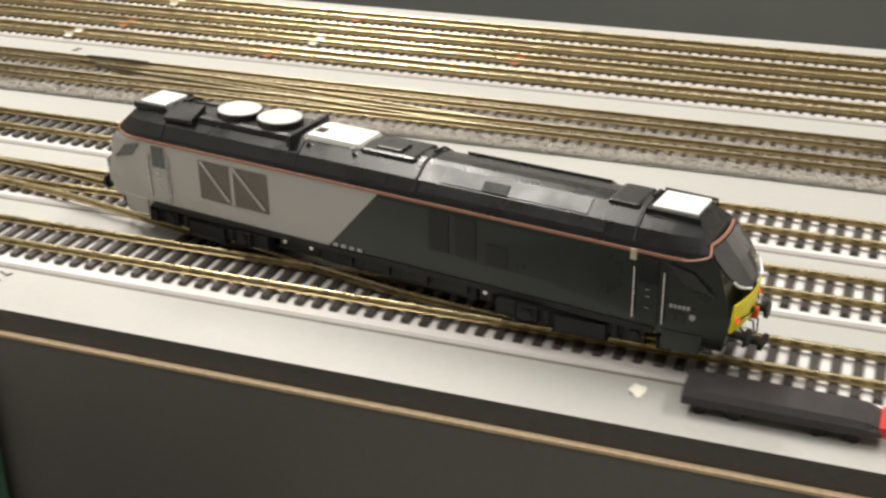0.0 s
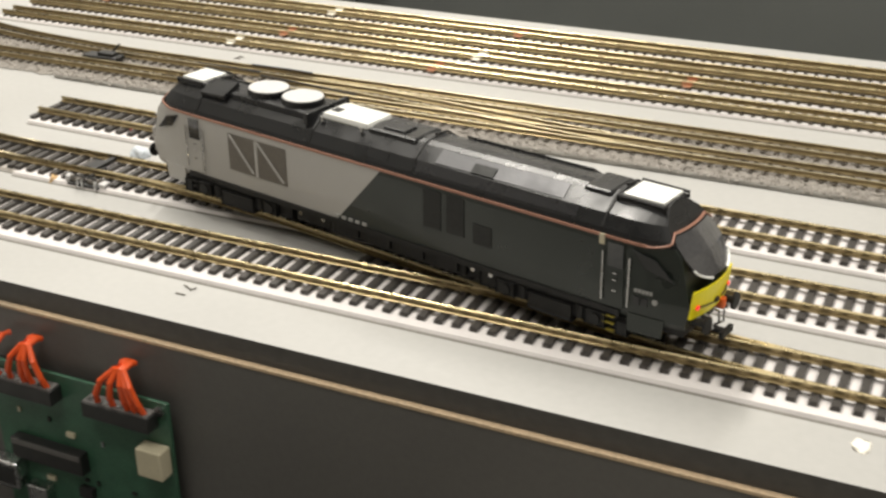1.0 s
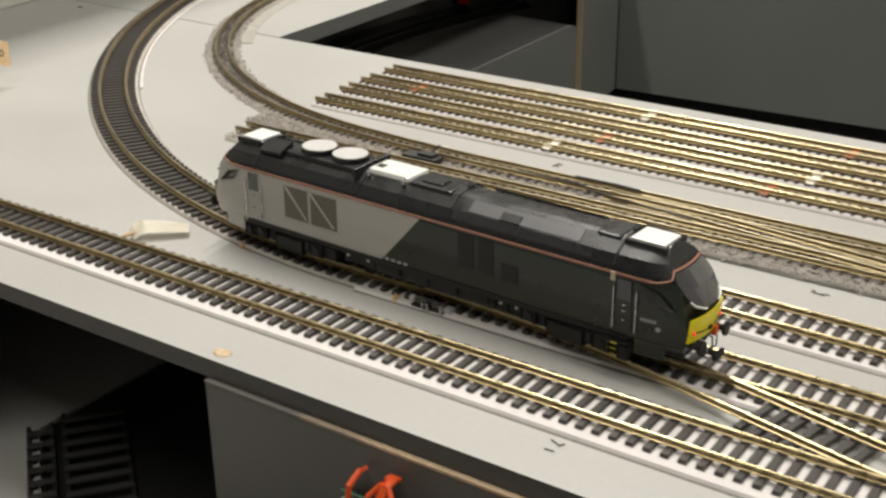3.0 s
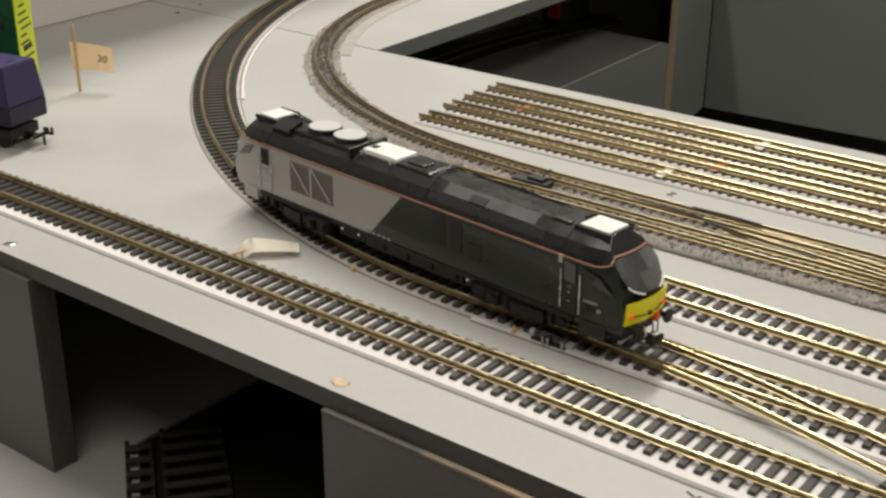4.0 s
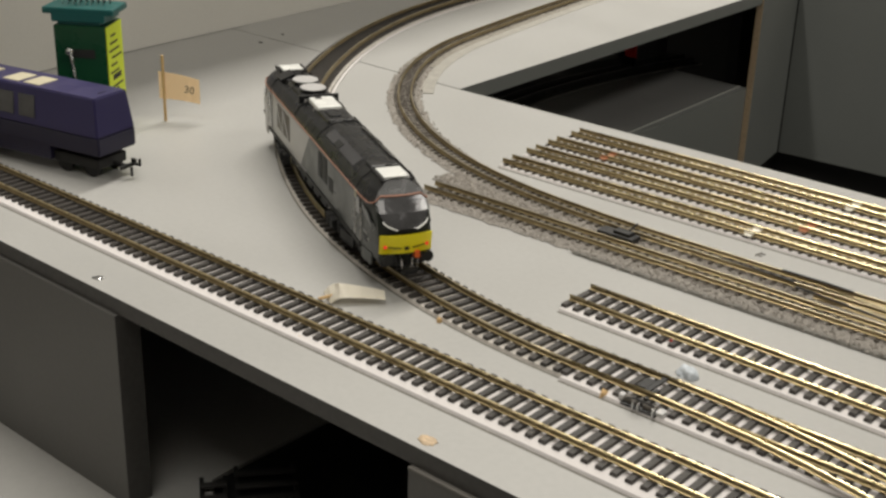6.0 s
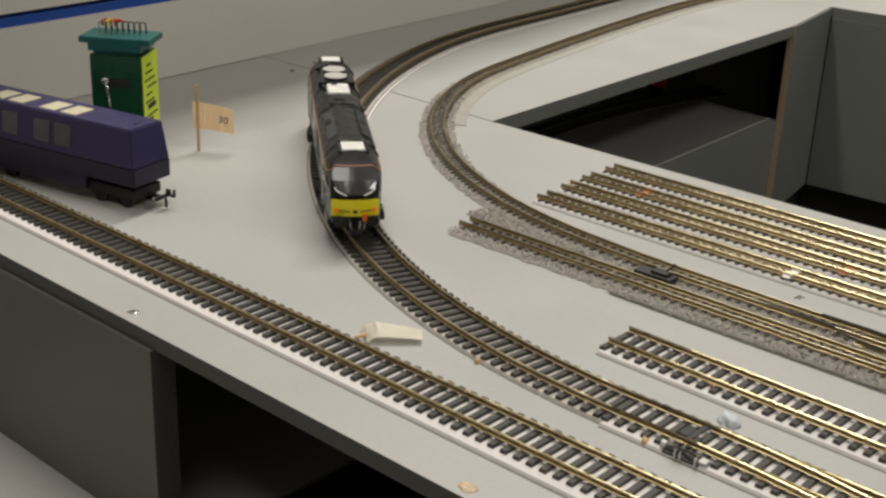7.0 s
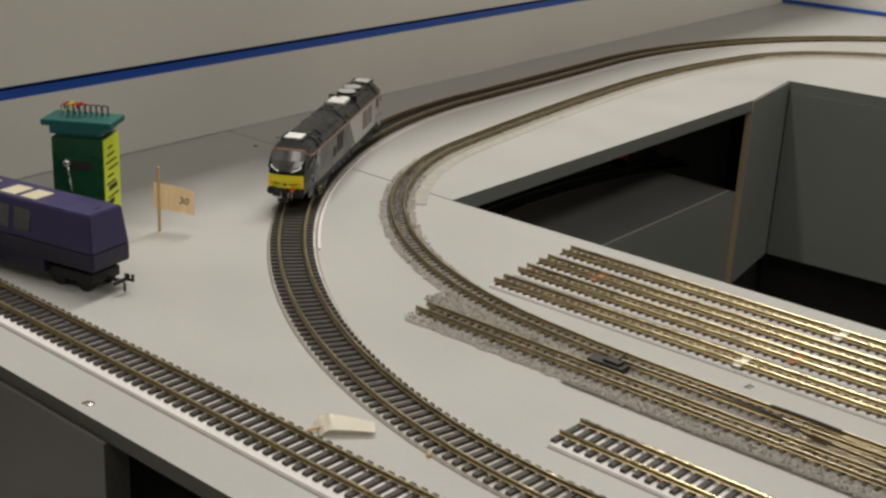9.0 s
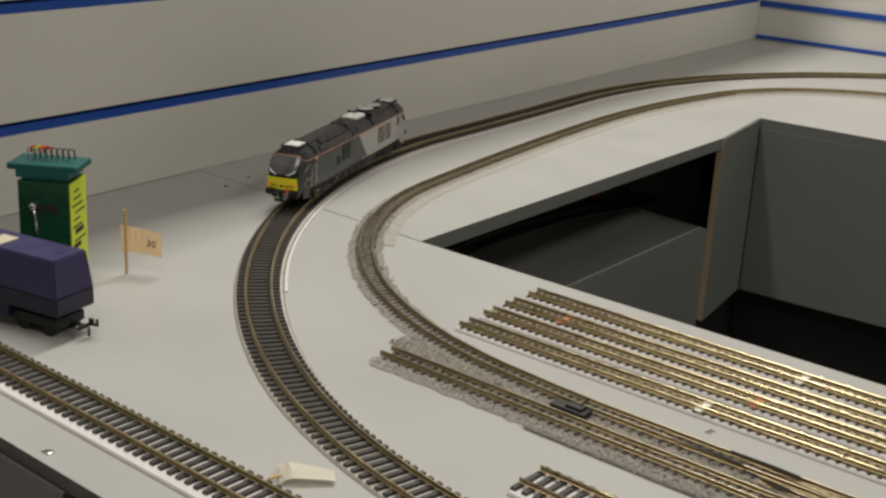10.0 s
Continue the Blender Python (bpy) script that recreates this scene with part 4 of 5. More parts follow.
# ---- the other things on the boards ----
def purple_wagon():
    # a purple-blue coach-like shunter; its end faces the middle of the board
    t = thing("purple_railcar", "purple-blue plastic model railcar with cream roof windows", "model railcar", at=pose(-0.3165, 0.0585, 0.0, 0, 0, 12))
    L, W = 0.155, 0.0165

    def shell(x0, x1, z0, z1, w0, w1, end=0.0):
        bm = bmesh.new()
        vs = []
        for x, e in ((x0, 0), (x1, end)):
            vs.append([bm.verts.new((x, -w0, z0)), bm.verts.new((x, w0, z0)), bm.verts.new((x - e, w1, z1)), bm.verts.new((x - e, -w1, z1))])
        a, b = vs
        for k in range(4):
            bm.faces.new((a[k], b[k], b[(k + 1) % 4], a[(k + 1) % 4]))
        bm.faces.new(a[::-1])
        bm.faces.new(b)
        bmesh.ops.recalc_face_normals(bm, faces=bm.faces)
        bmesh.ops.bevel(bm, geom=bm.edges[:], offset=0.0008, segments=2, affect="EDGES", clamp_overlap=True)
        return bm
    # Same purple as above, darkened because this side faces away from the lamps.
    part("body", shell(-L, 0.0, 0.0165, 0.0285, W, W), ["purple_dark"], t, "lower body in a darker purple for its shaded side")
    part("upper_body", shell(-L, -0.0003, 0.0280, 0.0525, W + 0.0002, W - 0.0022, 0.003), ["purple"], t, "purple-blue upper body")
    part("skirt", box(bmesh.new(), -L, -0.042, -W + 0.0006, W - 0.0006, 0.0075, 0.0175, 0.0006), ["purple_dark"], t)
    for x in (-0.052, -0.070, -0.098, -0.116):
        part("roof_window", box(bmesh.new(), x - 0.0135, x, -0.0105, 0.0060, 0.0520, 0.0531, 0.0004), ["cream"], t, "cream roof window")
    for s in (-1, 1):
        for x in (-0.052, -0.070, -0.098, -0.116):
            f = quad_plate([(x - 0.0135, s * (W + 0.0003), 0.033), (x, s * (W + 0.0003), 0.033), (x, s * (W - 0.0012), 0.047), (x - 0.0135, s * (W - 0.0012), 0.047)], 0.0004)
            part("side_window", f, ["smoke"], t, "grey glazed side window")
    part("roof_rib", boxed(-0.0105, -0.0095, -0.003, 0.003, 0.0522, 0.0528), ["purple_dark"], t)
    for cx in (-0.024, -0.125):
        bg = part("bogie", box(bmesh.new(), cx - 0.019, cx + 0.019, -0.0125, 0.0125, 0.0060, 0.0130, 0.0012), ["loco_under"], t)
        for a in (-0.011, 0.011):
            for s in (-1, 1):
                part("wheel", cyl(bmesh.new(), 0.0060, 0.0025, Matrix.Translation((cx + a, s * 0.0095, 0.0060)) @ Matrix.Rotation(math.pi / 2, 4, "X"), 22), ["loco_under"], bg)
    bm = boxed(-0.004, 0.0075, -0.0012, 0.0012, 0.0075, 0.0090)
    box(bm, 0.0068, 0.0084, -0.0070, 0.0070, 0.0072, 0.0098, 0.0005)
    box(bm, 0.0080, 0.0150, 0.0020, 0.0036, 0.0085, 0.0100, 0.0004)
    box(bm, 0.0136, 0.0150, 0.0020, 0.0036, 0.0095, 0.0135, 0.0004)
    box(bm, 0.0095, 0.0108, -0.0010, 0.0005, 0.0020, 0.0080, 0.0004)
    box(bm, 0.0070, 0.0105, 0.0030, 0.0045, 0.0085, 0.0125, 0.0004)
    part("coupling", bm, ["loco_under"], t, "black hook coupling")
    return t


purple_wagon()


def point_motor_box():
    t = thing("green_switch_box", "dark green switch box with a teal top and yellow label", "switch box", at=pose(-0.4165, 0.1085, 0.0, 0, 0, 35))
    # local x across the front, y away from the viewer
    part("case", box(bmesh.new(), -0.0180, 0.0180, -0.013, 0.018, 0.0, 0.0735, 0.0012), ["green"], t)
    part("label", boxed(0.01805, 0.0186, -0.0122, 0.0172, 0.003, 0.0728), ["lime"], t, "fluorescent yellow printed label")
    part("collar", box(bmesh.new(), -0.0150, 0.0150, -0.012, 0.014, 0.0735, 0.0760, 0.0006), ["teal"], t)
    part("top_block", box(bmesh.new(), -0.0185, 0.0185, -0.014, 0.015, 0.0758, 0.0825, 0.0010), ["teal"], t, "teal plastic terminal block")
    part("flange", box(bmesh.new(), -0.0245, 0.0245, -0.014, 0.015, 0.0810, 0.0855, 0.0012), ["teal"], t)
    part("slot", boxed(-0.0085, 0.010, -0.01335, -0.0129, 0.0515, 0.0575), ["ink"], t, "black lever slot")
    bm = rod(bmesh.new(), (-0.0050, -0.0128, 0.036), (-0.0068, -0.0145, 0.0555), 0.0010)
    bmesh.ops.create_uvsphere(bm, u_segments=12, v_segments=8, radius=0.0028, matrix=Matrix.Translation((-0.0068, -0.0152, 0.0562)))
    part("lever", bm, ["steel"], t, "steel lever with a round knob", True)
    for i in range(12):
        zz = 0.010 + i * 0.0050
        thick = 0.0036 if i in (3, 5) else 0.0012
        part("label_bar", boxed(0.0186, 0.01885, -0.009 + 0.002 * (i % 3), 0.013 - 0.003 * (i % 4), zz, zz + thick), ["ink"], t)
    for i in range(8):
        x = -0.014 + i * 0.004
        part("pin", rod(bmesh.new(), (x, -0.002, 0.0850), (x, -0.002, 0.0925), 0.0005), ["steel"], t)
        part("wire_loop", tube([(x, -0.002, 0.0925), (x + 0.001, 0.001, 0.0938), (x + 0.002, 0.005, 0.0925), (x + 0.002, 0.006, 0.0855)], 0.0005), ["ink"], t)
    for i, c in enumerate(("red", "lime", "orange", "red")):
        x = -0.012 + 0.003 * i
        part("cable", tube([(x, -0.001, 0.091), (x + 0.001, -0.003, 0.0945), (x + 0.003, -0.002, 0.0955), (x + 0.005, 0.002, 0.093)], 0.0008), [c], t)
    part("foot_stub", cyl(bmesh.new(), 0.003, 0.006, Matrix.Translation((0.0205, 0.004, 0.003)), 14), ["teal"], t)
    return t


point_motor_box()


def text_mesh(body, size, mat, parent, m, name="lettering"):
    cu = bpy.data.curves.new(name, "FONT")
    cu.body, cu.size, cu.extrude, cu.align_x, cu.align_y = body, size, 0.00008, "CENTER", "CENTER"
    ob = new(name, cu)
    dg = bpy.context.evaluated_depsgraph_get()
    me = bpy.data.meshes.new_from_object(ob.evaluated_get(dg))
    bpy.data.objects.remove(ob)
    me.materials.clear()
    me.materials.append(M[mat])
    o = new(name, me)
    o.parent = parent
    o.matrix_local = m
    return o


def speed_flag():
    t = thing("paper_flag", "cream paper speed flag on a wooden stick", "flag", at=pose(-0.391, 0.151, 0, 0, 0, 34))
    part("stick", rod(bmesh.new(), (0, 0, 0), (0, 0, 0.0478), 0.0011, 10), ["pick"], t, "pale wooden stick")
    bm = bmesh.new()
    cols = []
    for i in range(9):
        u = i / 8
        x = -0.0035 + 0.0300 * u
        y = 0.0022 * math.sin(u * 3.0) - 0.0015 * u
        drop = 0.0042 * u
        cols.append((bm.verts.new((x, y, 0.0165 - drop * 0.55)), bm.verts.new((x, y, 0.0362 - drop))))
    for a, b in zip(cols, cols[1:]):
        bm.faces.new((a[0], b[0], b[1], a[1]))
    bmesh.ops.solidify(bm, geom=bm.faces[:], thickness=0.0004)
    fl = part("flag_sheet", bm, ["paper"], t, "cream paper sheet", True)
    text_mesh("30", 0.0072, "ink", fl, pose(0.0185, -0.0002, 0.0236, 90, 9, 4))
    return t


speed_flag()


def fallen_card():
    t = thing("card_strip", "bent off-white card strip lying between the tracks", "card strip", at=pose(-0.0822, 0.0318, 0.0005, 0, 0, 40))
    bm = bmesh.new()
    cols = []
    for i in range(13):
        u = i / 12
        x = -0.0165 + 0.031 * u
        w = 0.0068 - 0.0026 * u
        rise = 0.0058 * min(1, u * 5) ** 0.6 - 0.0025 * u * u
        cols.append((bm.verts.new((x + 0.004 * (1 - u), -w, 0.0004 + 0.6 * rise)), bm.verts.new((x - 0.001, w, 0.0004 + rise))))
    for a, b in zip(cols, cols[1:]):
        bm.faces.new((a[0], b[0], b[1], a[1]))
    bmesh.ops.solidify(bm, geom=bm.faces[:], thickness=0.0008)
    bmesh.ops.recalc_face_normals(bm, faces=bm.faces)
    part("card", bm, ["white_paper"], t)
    part("stick_end", rod(bmesh.new(), (-0.019, -0.003, 0.0012), (-0.012, -0.0005, 0.0022), 0.0009), ["pick"], t, "stub of a wooden stick")
    return t


fallen_card()


def circuit_board():
    t = thing("circuit_board", "green circuit board with black headers and red wires on the fascia", "circuit board", at=pose(0.1048, FRONT_Y - 0.0075, -0.0310, 0, 0, 0))
    W, H = 0.0865, 0.105
    part("board", box(bmesh.new(), 0, W, -0.0008, 0.0008, -H, 0, 0.0003), ["pcb"], t)
    part("spacer", box(bmesh.new(), 0.001, 0.006, 0.0008, 0.0036, -0.006, -0.001), ["chip"], t)
    for x in (0.0035, W - 0.0035):
        for zz in (-0.0035, -H + 0.0035):
            part("screw", cyl(bmesh.new(), 0.0021, 0.0012, Matrix.Translation((x, -0.0014, zz)) @ Matrix.Rotation(math.pi / 2, 4, "X"), 14), ["steel"], t, "bright screw head")
    for x0 in (0.0057, 0.0512):
        h = part("header", box(bmesh.new(), x0, x0 + 0.0305, -0.0075, -0.0008, -0.0105, -0.0040, 0.0004), ["chip", ], t, "black pin header with silver screws")
        part("header_top", boxed(x0 + 0.0006, x0 + 0.0299, -0.0070, -0.0012, -0.0041, -0.0035), ["chip_top"], h)
        for i in range(8):
            x = x0 + 0.0028 + i * 0.00355
            part("terminal", box(bmesh.new(), x - 0.0010, x + 0.0010, -0.0062, -0.0040, -0.0038, -0.0030), ["steel"], h)
        wires = [2, 4, 5, 7] if x0 < 0.02 else [1, 3, 5, 6, 7]
        top = x0 + (0.0186 if x0 < 0.02 else 0.0176)
        for i in wires:
            x = x0 + 0.0028 + i * 0.00355
            tx = top + (x - top) * 0.18
            part("wire", tube([(x, -0.0050, -0.0036), (x + (tx - x) * 0.12, -0.0066, 0.001), (x + (tx - x) * 0.45, -0.0066, 0.0075), (tx, -0.0036, 0.0122), (tx, 0.0005, 0.0128), (tx, 0.0034, 0.0118)], 0.00125), ["wire"], h, "thin red wire")
    part("wire", tube([(0.0095, -0.0050, -0.0036), (0.0085, -0.0066, 0.001), (0.0090, -0.006, 0.008), (0.0098, 0.0, 0.0118), (0.010, 0.0034, 0.0110)], 0.00125), ["wire"], t, "thin red wire")
    part("chip_socket", box(bmesh.new(), 0.0093, 0.0445, -0.0055, -0.0008, -0.0420, -0.0325, 0.0005), ["chip"], t, "long black chip")
    part("chip_lid", boxed(0.0100, 0.0440, -0.0059, -0.0054, -0.0350, -0.0328), ["chip_top"], t)
    part("plug_block", box(bmesh.new(), 0.0740, 0.0855, -0.0075, -0.0008, -0.0310, -0.0185, 0.0008), ["cream"], t, "cream plastic connector")
    rng = random.Random(8)
    for i in range(26):
        x, zz = rng.uniform(0.01, 0.085), rng.uniform(-0.1, -0.02)
        if x > 0.078 or 0.007 < x < 0.047 and -0.047 < zz < -0.028 or (x > 0.070 and zz > -0.038):
            continue
        w, h = rng.choice([(0.002, 0.0012), (0.0012, 0.002), (0.004, 0.002), (0.0065, 0.0045)])
        part("component", boxed(x, x + w, -0.0008 - min(w, h) * 0.6, -0.0007, zz, zz + h), [rng.choice(["chip", "chip", "cream", "steel"])], t)
    u = part("usb_socket", box(bmesh.new(), -0.002, 0.0115, -0.0075, -0.0008, -0.0570, -0.0445, 0.0008), ["steel"], t, "metal socket")
    part("socket_hole", boxed(0.0, 0.0100, -0.0078, -0.0073, -0.0550, -0.0465), ["chip"], u)
    part("heat_tab", box(bmesh.new(), 0.014, 0.024, -0.006, -0.0008, -0.066, -0.054, 0.0005), ["steel"], t)
    return t


circuit_board()


def small_dark_loco():
    t = thing("small_dark_locomotive", "small dark grey model locomotive with a red end", "model locomotive", at=pose(0.4738, -0.0308, 0.0, 0, 0, -1))
    t.scale = (0.92, 0.92, 0.95)
    bm = bmesh.new()
    prof = [(-0.0080, 0.0060), (-0.0082, 0.0105), (-0.0066, 0.0135), (0.0066, 0.0135), (0.0082, 0.0105), (0.0080, 0.0060)]
    rows = [[bm.verts.new((x, y * k, (0.0060 + (zz - 0.0060) * h) * 0.68)) for y, zz in prof] for x, k, h in ((-0.031, 1, 1), (0.020, 1, 1), (0.028, 0.97, 0.92), (0.0335, 0.85, 0.55))]
    for a, b in zip(rows, rows[1:]):
        for k in range(len(prof)):
            bm.faces.new((a[k], b[k], b[(k + 1) % len(prof)], a[(k + 1) % len(prof)]))
    bm.faces.new(rows[0])
    bm.faces.new(rows[-1][::-1])
    bmesh.ops.recalc_face_normals(bm, faces=bm.faces)
    part("body", bm, ["maroon"], t)
    part("red_nose", box(bmesh.new(), 0.0325, 0.0362, -0.0068, 0.0068, 0.0040, 0.0080, 0.0006), ["red"], t, "red buffer beam")
    part("underframe", box(bmesh.new(), -0.029, 0.030, -0.0060, 0.0060, 0.0030, 0.0052, 0.0005), ["loco_under"], t)
    for x in (-0.0255, -0.0135, 0.0135, 0.0245):
        for s in (-1, 1):
            part("wheel", cyl(bmesh.new(), 0.0026, 0.0016, Matrix.Translation((x, s * 0.0055, 0.0026)) @ Matrix.Rotation(math.pi / 2, 4, "X"), 18), ["loco_under"], t)
    return t


small_dark_loco()


# bits on the boards
def blob_at(x, y, r, h, mat, name, label, cat, seed, zz=0.0):
    bm = bmesh.new()
    bmesh.ops.create_icosphere(bm, subdivisions=3, radius=1.0)
    rng = random.Random(seed)
    off = Vector((rng.uniform(0, 50), 3, 7))
    for v in bm.verts:
        k = 1 + 0.45 * noise.noise(v.co * 1.7 + off)
        v.co = Vector((v.co.x * r * k, v.co.y * r * 0.7 * k, max(0, v.co.z) * h * k))
    ob = part(name, bm, [mat], None, "", True)
    ob.matrix_world = pose(x, y, zz, 0, 0, rng.uniform(0, 180))
    return tagged(ob, label, cat)


blob_at(0.079, 0.0795, 0.0058, 0.0042, "blob", "putty_lump", "pale blue lump of putty beside the turnout", "putty", 1)
blob_at(0.0312, -0.0428, 0.0045, 0.0006, "rawwood", "wood_plug", "bare wood screw plug in the grey board", "plug", 2)
blob_at(0.4301, -0.0288, 0.004, 0.0006, "white_paper", "paint_chip", "small pale paint chip on the board edge", "paint chip", 3)
blob_at(-0.196, -0.0417, 0.0035, 0.0005, "steel", "screw_head", "sunken screw head in the grey board", "screw", 4)
for x, y, s in ((-0.523, 0.357, 7), (-0.532, 0.392, 8)):
    blob_at(x, y, 0.0022, 0.0008, "ink", "dark_speck", "dark speck of dirt on the board", "dirt", s)


blob_at(-0.0715, -0.0166, 0.0022, 0.0016, "pick", "rust_spot", "rusty brown spot on the foam edge", "stain", 12)
blob_at(0.058, 0.1005, 0.0016, 0.0030, "red", "red_speck", "red plastic speck beside the spur track", "speck", 13)
blob_at(-0.037, 0.0425, 0.0018, 0.0026, "pick", "glue_blob", "amber blob of glue at the track edge", "glue", 14)


def pencil_mark(x, y, turn, seed):
    rng = random.Random(seed)
    t = thing("scribble_mark", "faint dark scribble on the grey board", "pen mark", at=pose(x, y, 0.0004, 0, 0, turn))
    for i in range(3):
        a = (rng.uniform(-0.005, 0.005), rng.uniform(-0.004, 0.004), 0)
        b = (a[0] + rng.uniform(-0.006, 0.006), a[1] + rng.uniform(-0.004, 0.004), 0)
        part("stroke", rod(bmesh.new(), a, b, 0.0003, 6), ["grille"], t)


pencil_mark(0.1834, -0.027, 10, 1)
pencil_mark(0.035, 0.2285, 50, 2)
pencil_mark(0.22, 0.15, 20, 3)


def point_motor(x, y, turn):
    t = thing("point_motor", "small black point motor beside the track with a silver coil", "point motor", at=pose(x, y, 0.0002, 0, 0, turn))
    part("body", box(bmesh.new(), -0.0085, 0.0095, -0.0032, 0.0032, 0, 0.0018, 0.0004), ["chip"], t)
    for a in (-0.0065, 0.0065):
        part("coil", cyl(bmesh.new(), 0.0017, 0.0060, Matrix.Translation((a * 0.75, 0, 0.0026)) @ Matrix.Rotation(math.pi / 2, 4, "Y"), 16), ["grille"], t)
    part("end_cap", cyl(bmesh.new(), 0.0021, 0.0022, Matrix.Translation((-0.0090, 0, 0.0026)) @ Matrix.Rotation(math.pi / 2, 4, "Y"), 16), ["fan"], t, "pale silver end cap")
    part("end_bracket", box(bmesh.new(), 0.0085, 0.0125, -0.0026, 0.0020, 0.0, 0.0034, 0.0006), ["fan"], t, "pale metal bracket")
    for a in (-0.0020, 0.0005, 0.0078):
        part("solder_tag", boxed(a, a + 0.0008, -0.0042, -0.0030, 0.0006, 0.0046), ["steel"], t)
    part("lead", tube([(-0.006, -0.002, 0.004), (-0.002, -0.0035, 0.0062), (0.003, -0.0028, 0.0058), (0.007, -0.001, 0.0045)], 0.0005, 6), ["chip"], t)
    part("tie_plate", box(bmesh.new(), -0.0095, -0.0045, 0.0110, 0.0200, 0.0030, 0.0042, 0.0003), ["chip"], t, "dark slide plate between the rails")
    part("tie_bar", boxed(-0.0035, -0.0010, 0.0070, 0.0235, 0.0042, 0.0052), ["chip"], t)
    part("drive_arm", boxed(-0.001, 0.001, 0.003, 0.014, 0.003, 0.004), ["chip"], t)
    return t


point_motor(0.0805, 0.0385, 0)
blob_at(0.0625, 0.0375, 0.0030, 0.0030, "pick", "glue_blob", "amber blob of glue at the track edge", "glue", 11)


def ground_lever(x, y, turn):
    t = thing("point_lever", "black hand lever of a narrow gauge turnout", "point lever", at=pose(x, y, 0.0008, 0, 0, turn))
    part("base", box(bmesh.new(), -0.013, 0.011, -0.0045, 0.0045, 0.0, 0.0042, 0.0008), ["chip"], t)
    part("lever_box", box(bmesh.new(), -0.003, 0.008, -0.003, 0.003, 0.0040, 0.0062, 0.0006), ["chip"], t)
    part("arm", rod(bmesh.new(), (0.003, 0, 0.004), (0.0075, 0.006, 0.0100), 0.0006), ["chip"], t)
    part("tie_bar", boxed(-0.001, 0.001, -0.012, 0.0, 0.0016, 0.0024), ["chip"], t)
    return t


ground_lever(-0.032, 0.1925, 0)
for i, (x, y) in enumerate(((-0.1162, 0.3007), (0.0441, 0.334), (0.04, 0.281), (0.1749, 0.321), (0.1703, 0.275), (0.2946, 0.2731), (0.155, 0.2525), (0.02, 0.2525))):
    bm = box(bmesh.new(), -0.0022, 0.0022, -0.0085, 0.0085, 0.0031, 0.0036)
    for s in (-1, 1):
        box(bm, -0.003, 0.003, s * 0.0052 - 0.0007, s * 0.0052 + 0.0007, 0.0036, 0.0053)
    ob = part("rail_joint", bm, ["copper" if i % 3 != 1 else "white_paper"], None)
    ob.matrix_world = pose(x, min((0.2525, 0.281, 0.3065, 0.334), key=lambda v: abs(v - y)), 0)
    tagged(ob, "soldered rail joint on a copper tie", "rail joint", "rail joints of the sidings")


def blackened_rail(points):
    t = tagged(part("blackened_rail", tube(points, 0.0006, 6), ["chip"], None), "blackened switch rail of the narrow gauge turnout", "switch rail", "blackened switch rails")
    return t


blackened_rail([(0.030, 0.1990, 0.0056), (0.050, 0.1988, 0.0058), (0.072, 0.1984, 0.0056)])
blackened_rail([(0.075, 0.1935, 0.0056), (0.105, 0.1900, 0.0058), (0.140, 0.1850, 0.0056)])
blackened_rail([(0.060, 0.2084, 0.0056), (0.085, 0.2084, 0.0058), (0.100, 0.2080, 0.0056)])


def slat_rack(name, label, x, y, width, n, pitch, turn):
    """Slats on two stringers, lying on the floor of the opening."""
    t = thing(name, label, "rack", at=pose(x, y, -0.1233, 0, 0, turn))
    for s in (-1, 1):
        part("stringer", boxed(-0.004, n * pitch, s * width / 2 - 0.0012, s * width / 2 + 0.0012, 0.0, 0.0040, 0.0004), ["chip"], t)
    for i in range(n):
        part("slat", boxed(i * pitch, i * pitch + 0.0042, -width / 2 - 0.001, width / 2 + 0.001, 0.0042, 0.0058, 0.0004), ["slat"], t)
    return t


M["slat"] = material("dark_grey_slat_plastic", (0.045, 0.044, 0.042), 0.5, vary=0.25, scale=150)
slat_rack("slatted_rack", "dark grey slatted rack lying in the opening", -0.028, -0.0695, 0.032, 12, 0.0125, 142)
slat_rack("narrow_rack", "narrow dark slatted rack lying in the opening", -0.088, -0.059, 0.0125, 7, 0.0125, 142)


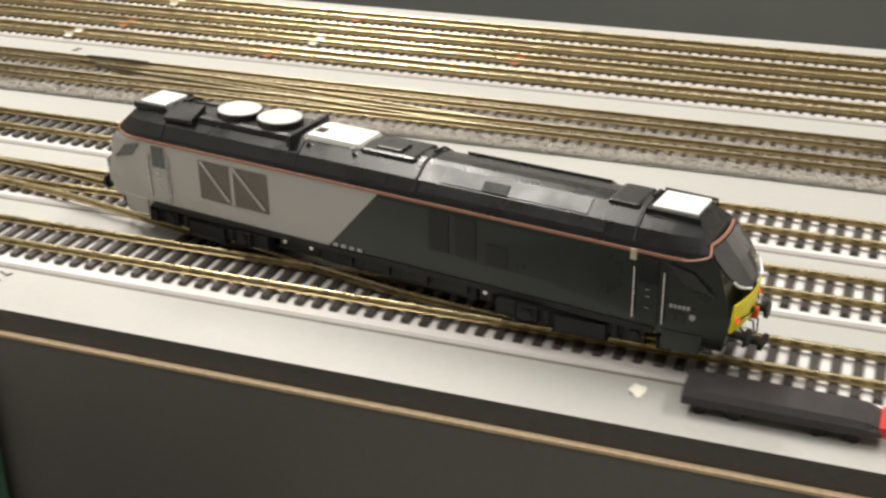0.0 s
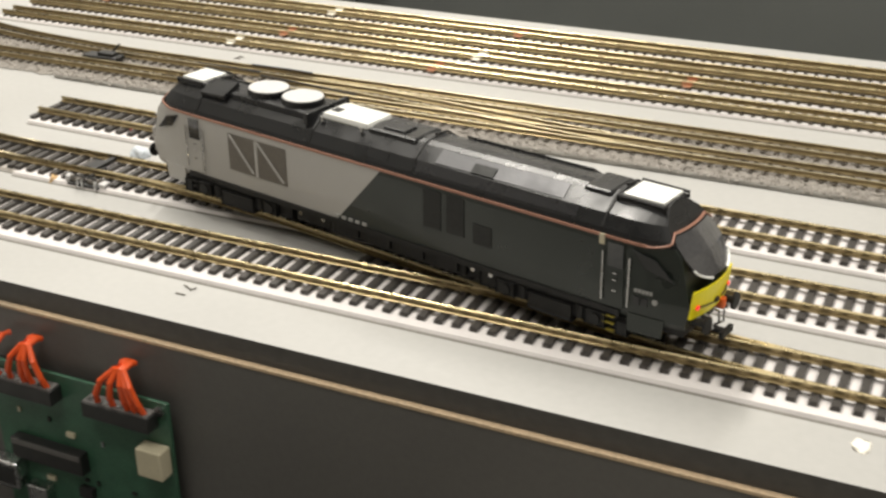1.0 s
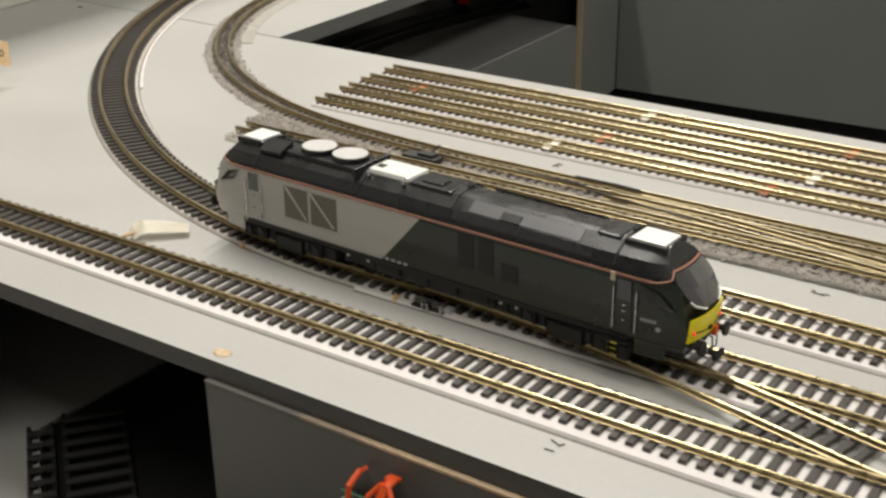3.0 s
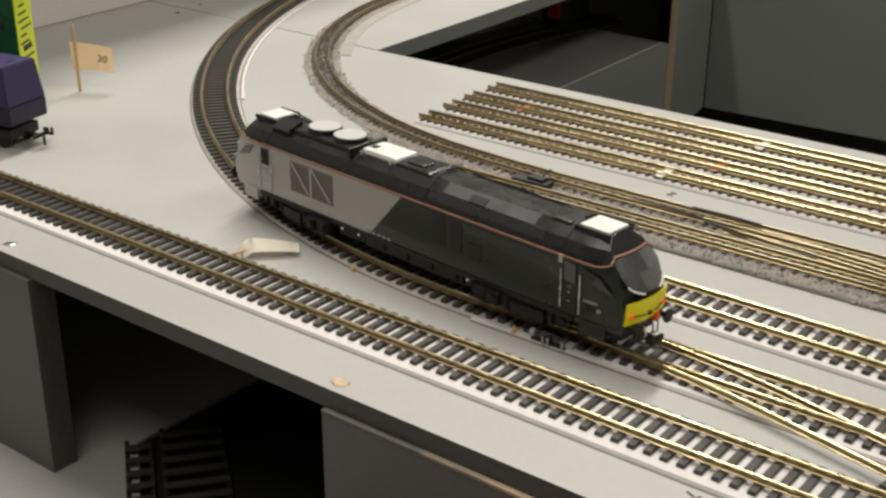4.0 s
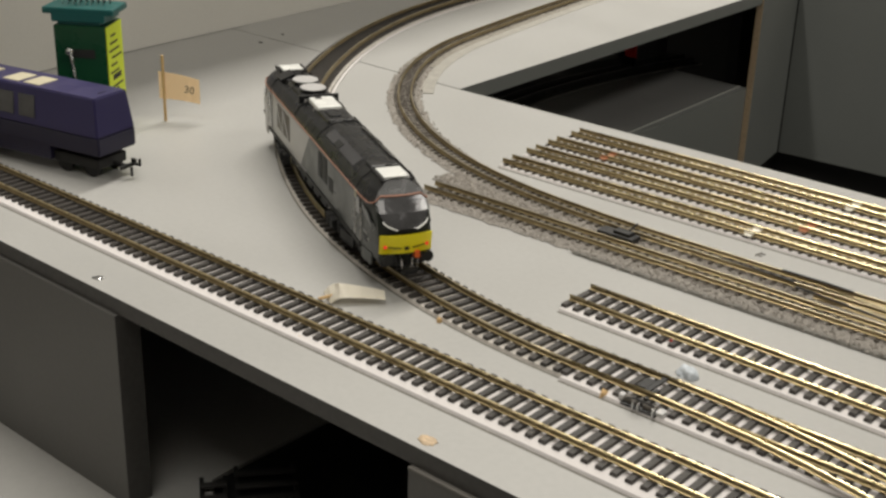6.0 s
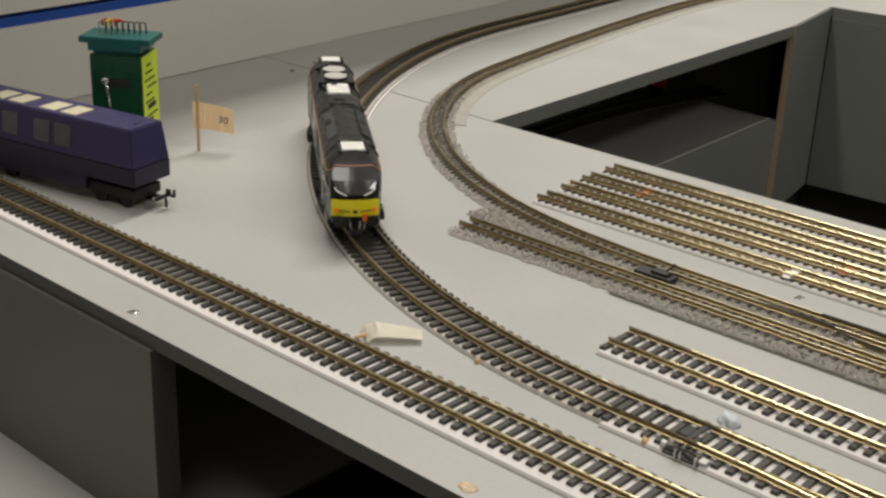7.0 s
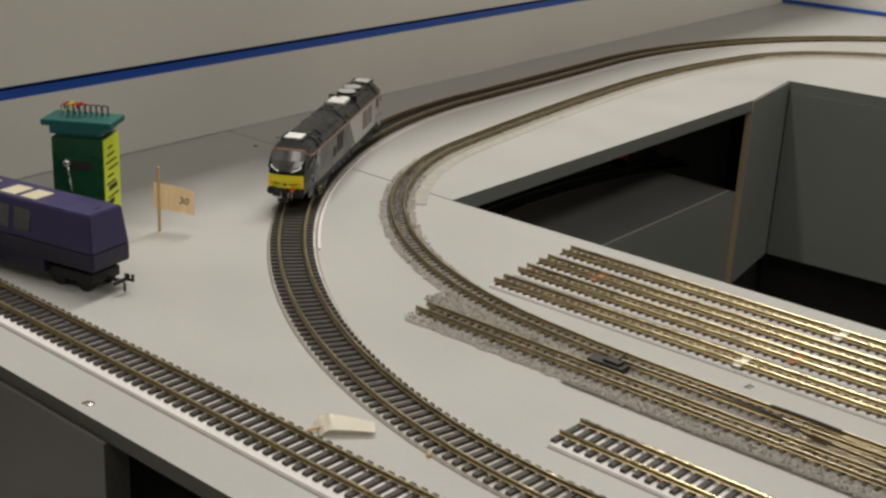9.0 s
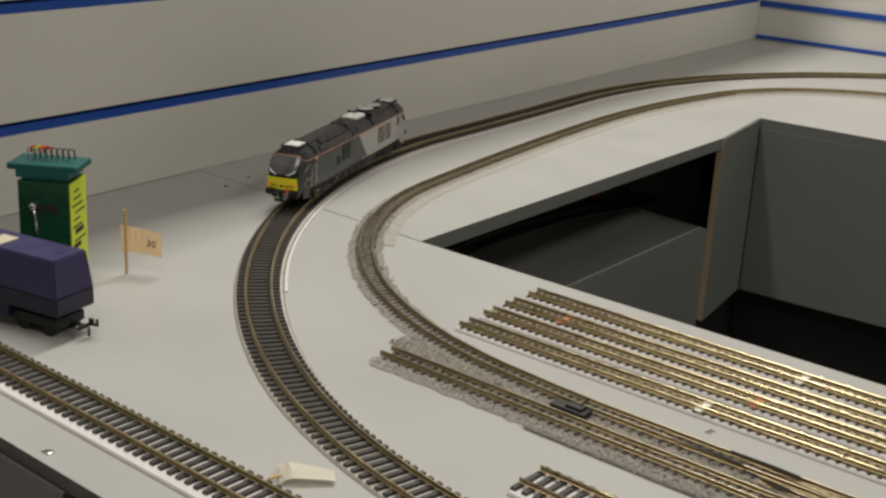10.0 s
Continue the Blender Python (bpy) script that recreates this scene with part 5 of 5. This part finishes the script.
def lower_track():
    path = run_path(-0.452, 0.50, math.pi / 2 + 0.29, [(0.5, -1.2)])
    t = thing("lower_deck_track", "black model track on the lower deck", "model track")
    for s in (-1, 1):
        prof, mats = rail_profile(s * 0.0089, 0.0016, 0.0055, 0.0013)
        part("rail", sweep(path, prof, mats), ["chip_top", "chip"], t)
    part("underlay", sweep(path, [(-0.022, -0.001), (-0.020, 0.0), (0.05, 0.0), (0.052, -0.001)]), ["dark"], t)
    part("underlay_edge", sweep(path, [(-0.0235, -0.001), (-0.0235, 0.0005), (-0.0222, 0.0005), (-0.0222, -0.001)]), ["fascia"], t, "pale grey edge of the trackbed")
    for i in range(60):
        p, h = place_on(path, 0.004 + i * 0.0080)
        ob = new("sleeper", SLEEPER)
        ob.parent = t
        ob.matrix_local = Matrix.Translation((p[0], p[1], 0.0)) @ Matrix.Rotation(h, 4, "Z")
    t.location.z = -0.1105
    c = thing("red_van", "dark red model van parked on the lower deck", "model van", at=pose(-0.470, 0.918, -0.1050, 0, 0, 86))
    part("body", box(bmesh.new(), -0.03, 0.03, -0.015, 0.015, 0.008, 0.042, 0.002), ["maroon"], c)
    part("end_panel", box(bmesh.new(), -0.0315, -0.0298, -0.013, 0.003, 0.012, 0.034), ["red"], c, "red end panel")
    part("underframe", boxed(-0.027, 0.027, -0.011, 0.011, 0.0, 0.0085), ["loco_under"], c)
    part("side_panel", box(bmesh.new(), -0.0315, -0.0298, 0.004, 0.013, 0.010, 0.036), ["greyroof"], c, "pale grey end panel")


lower_track()


# ---- movement ----
RUN = [
    (0, 0.5700),
    (0.5, 0.6100),
    (1, 0.6550),
    (1.5, 0.6970),
    (2, 0.7400),
    (2.5, 0.7840),
    (4.5, 0.9580),
    (5, 1.0020),
    (5.5, 1.0510),
    (7, 1.2180),
    (7.5, 1.2790),
    (8, 1.3360),
    (8.5, 1.3920),
    (9, 1.4460),
    (9.5, 1.4990),
    (10, 1.5610),
]


def motions():
    """The locomotive follows its track; the bogies swing under it and the wheels roll."""
    times = [i * 0.1 for i in range(101)]
    ts, ss = [r[0] for r in RUN], [r[1] for r in RUN]
    rows, swing, roll = [], {i: [] for i in range(len(BOGIES))}, []
    s0 = None
    for t in times:
        s = smooth_at(ts, ss, t)
        (pr, hr), (pf, hf) = place_on(LINE_LOCO, s + 0.0775), place_on(LINE_LOCO, s - 0.0775)
        mid, v = (pr + pf) / 2, pf - pr
        yaw = math.atan2(v[1], v[0])
        rows.append((t, pose(mid[0], mid[1], RAIL_TOP, 0, 0, math.degrees(yaw))))
        for i, (b, c) in enumerate(BOGIES):
            h = (hr if c < 0 else hf) + math.pi - yaw
            h = math.degrees(math.atan2(math.sin(h), math.cos(h)))
            swing[i].append((t, pose(c, 0, 0, 0, 0, h)))
        s0 = s if s0 is None else s0
        roll.append((t, -math.degrees((s - s0) / WHEEL_R)))
    walk(LOCO, rows)
    for i, (b, c) in enumerate(BOGIES):
        walk(b, swing[i])
    dense = [i * 0.05 for i in range(201)]
    for w, a in AXLES:
        walk(w, [(t, pose(a, 0, WHEEL_R, 0, -math.degrees((smooth_at(ts, ss, t) - s0) / WHEEL_R), 0)) for t in dense])


def smooth_at(ts, ss, t):
    """Monotone cubic through the rows."""
    ts, ss = np.array(ts), np.array(ss)
    d = np.diff(ss) / np.diff(ts)
    m = np.concatenate([[d[0]], [0 if a * b <= 0 else 2 * a * b / (a + b) for a, b in zip(d, d[1:])], [d[-1]]])
    i = int(np.clip(np.searchsorted(ts, t) - 1, 0, len(d) - 1))
    h = ts[i + 1] - ts[i]
    u = min(1.0, max(0.0, (t - ts[i]) / h))
    return float((2 * u**3 - 3 * u**2 + 1) * ss[i] + (u**3 - 2 * u**2 + u) * h * m[i] + (-2 * u**3 + 3 * u**2) * ss[i + 1] + (u**3 - u**2) * h * m[i + 1])


motions()
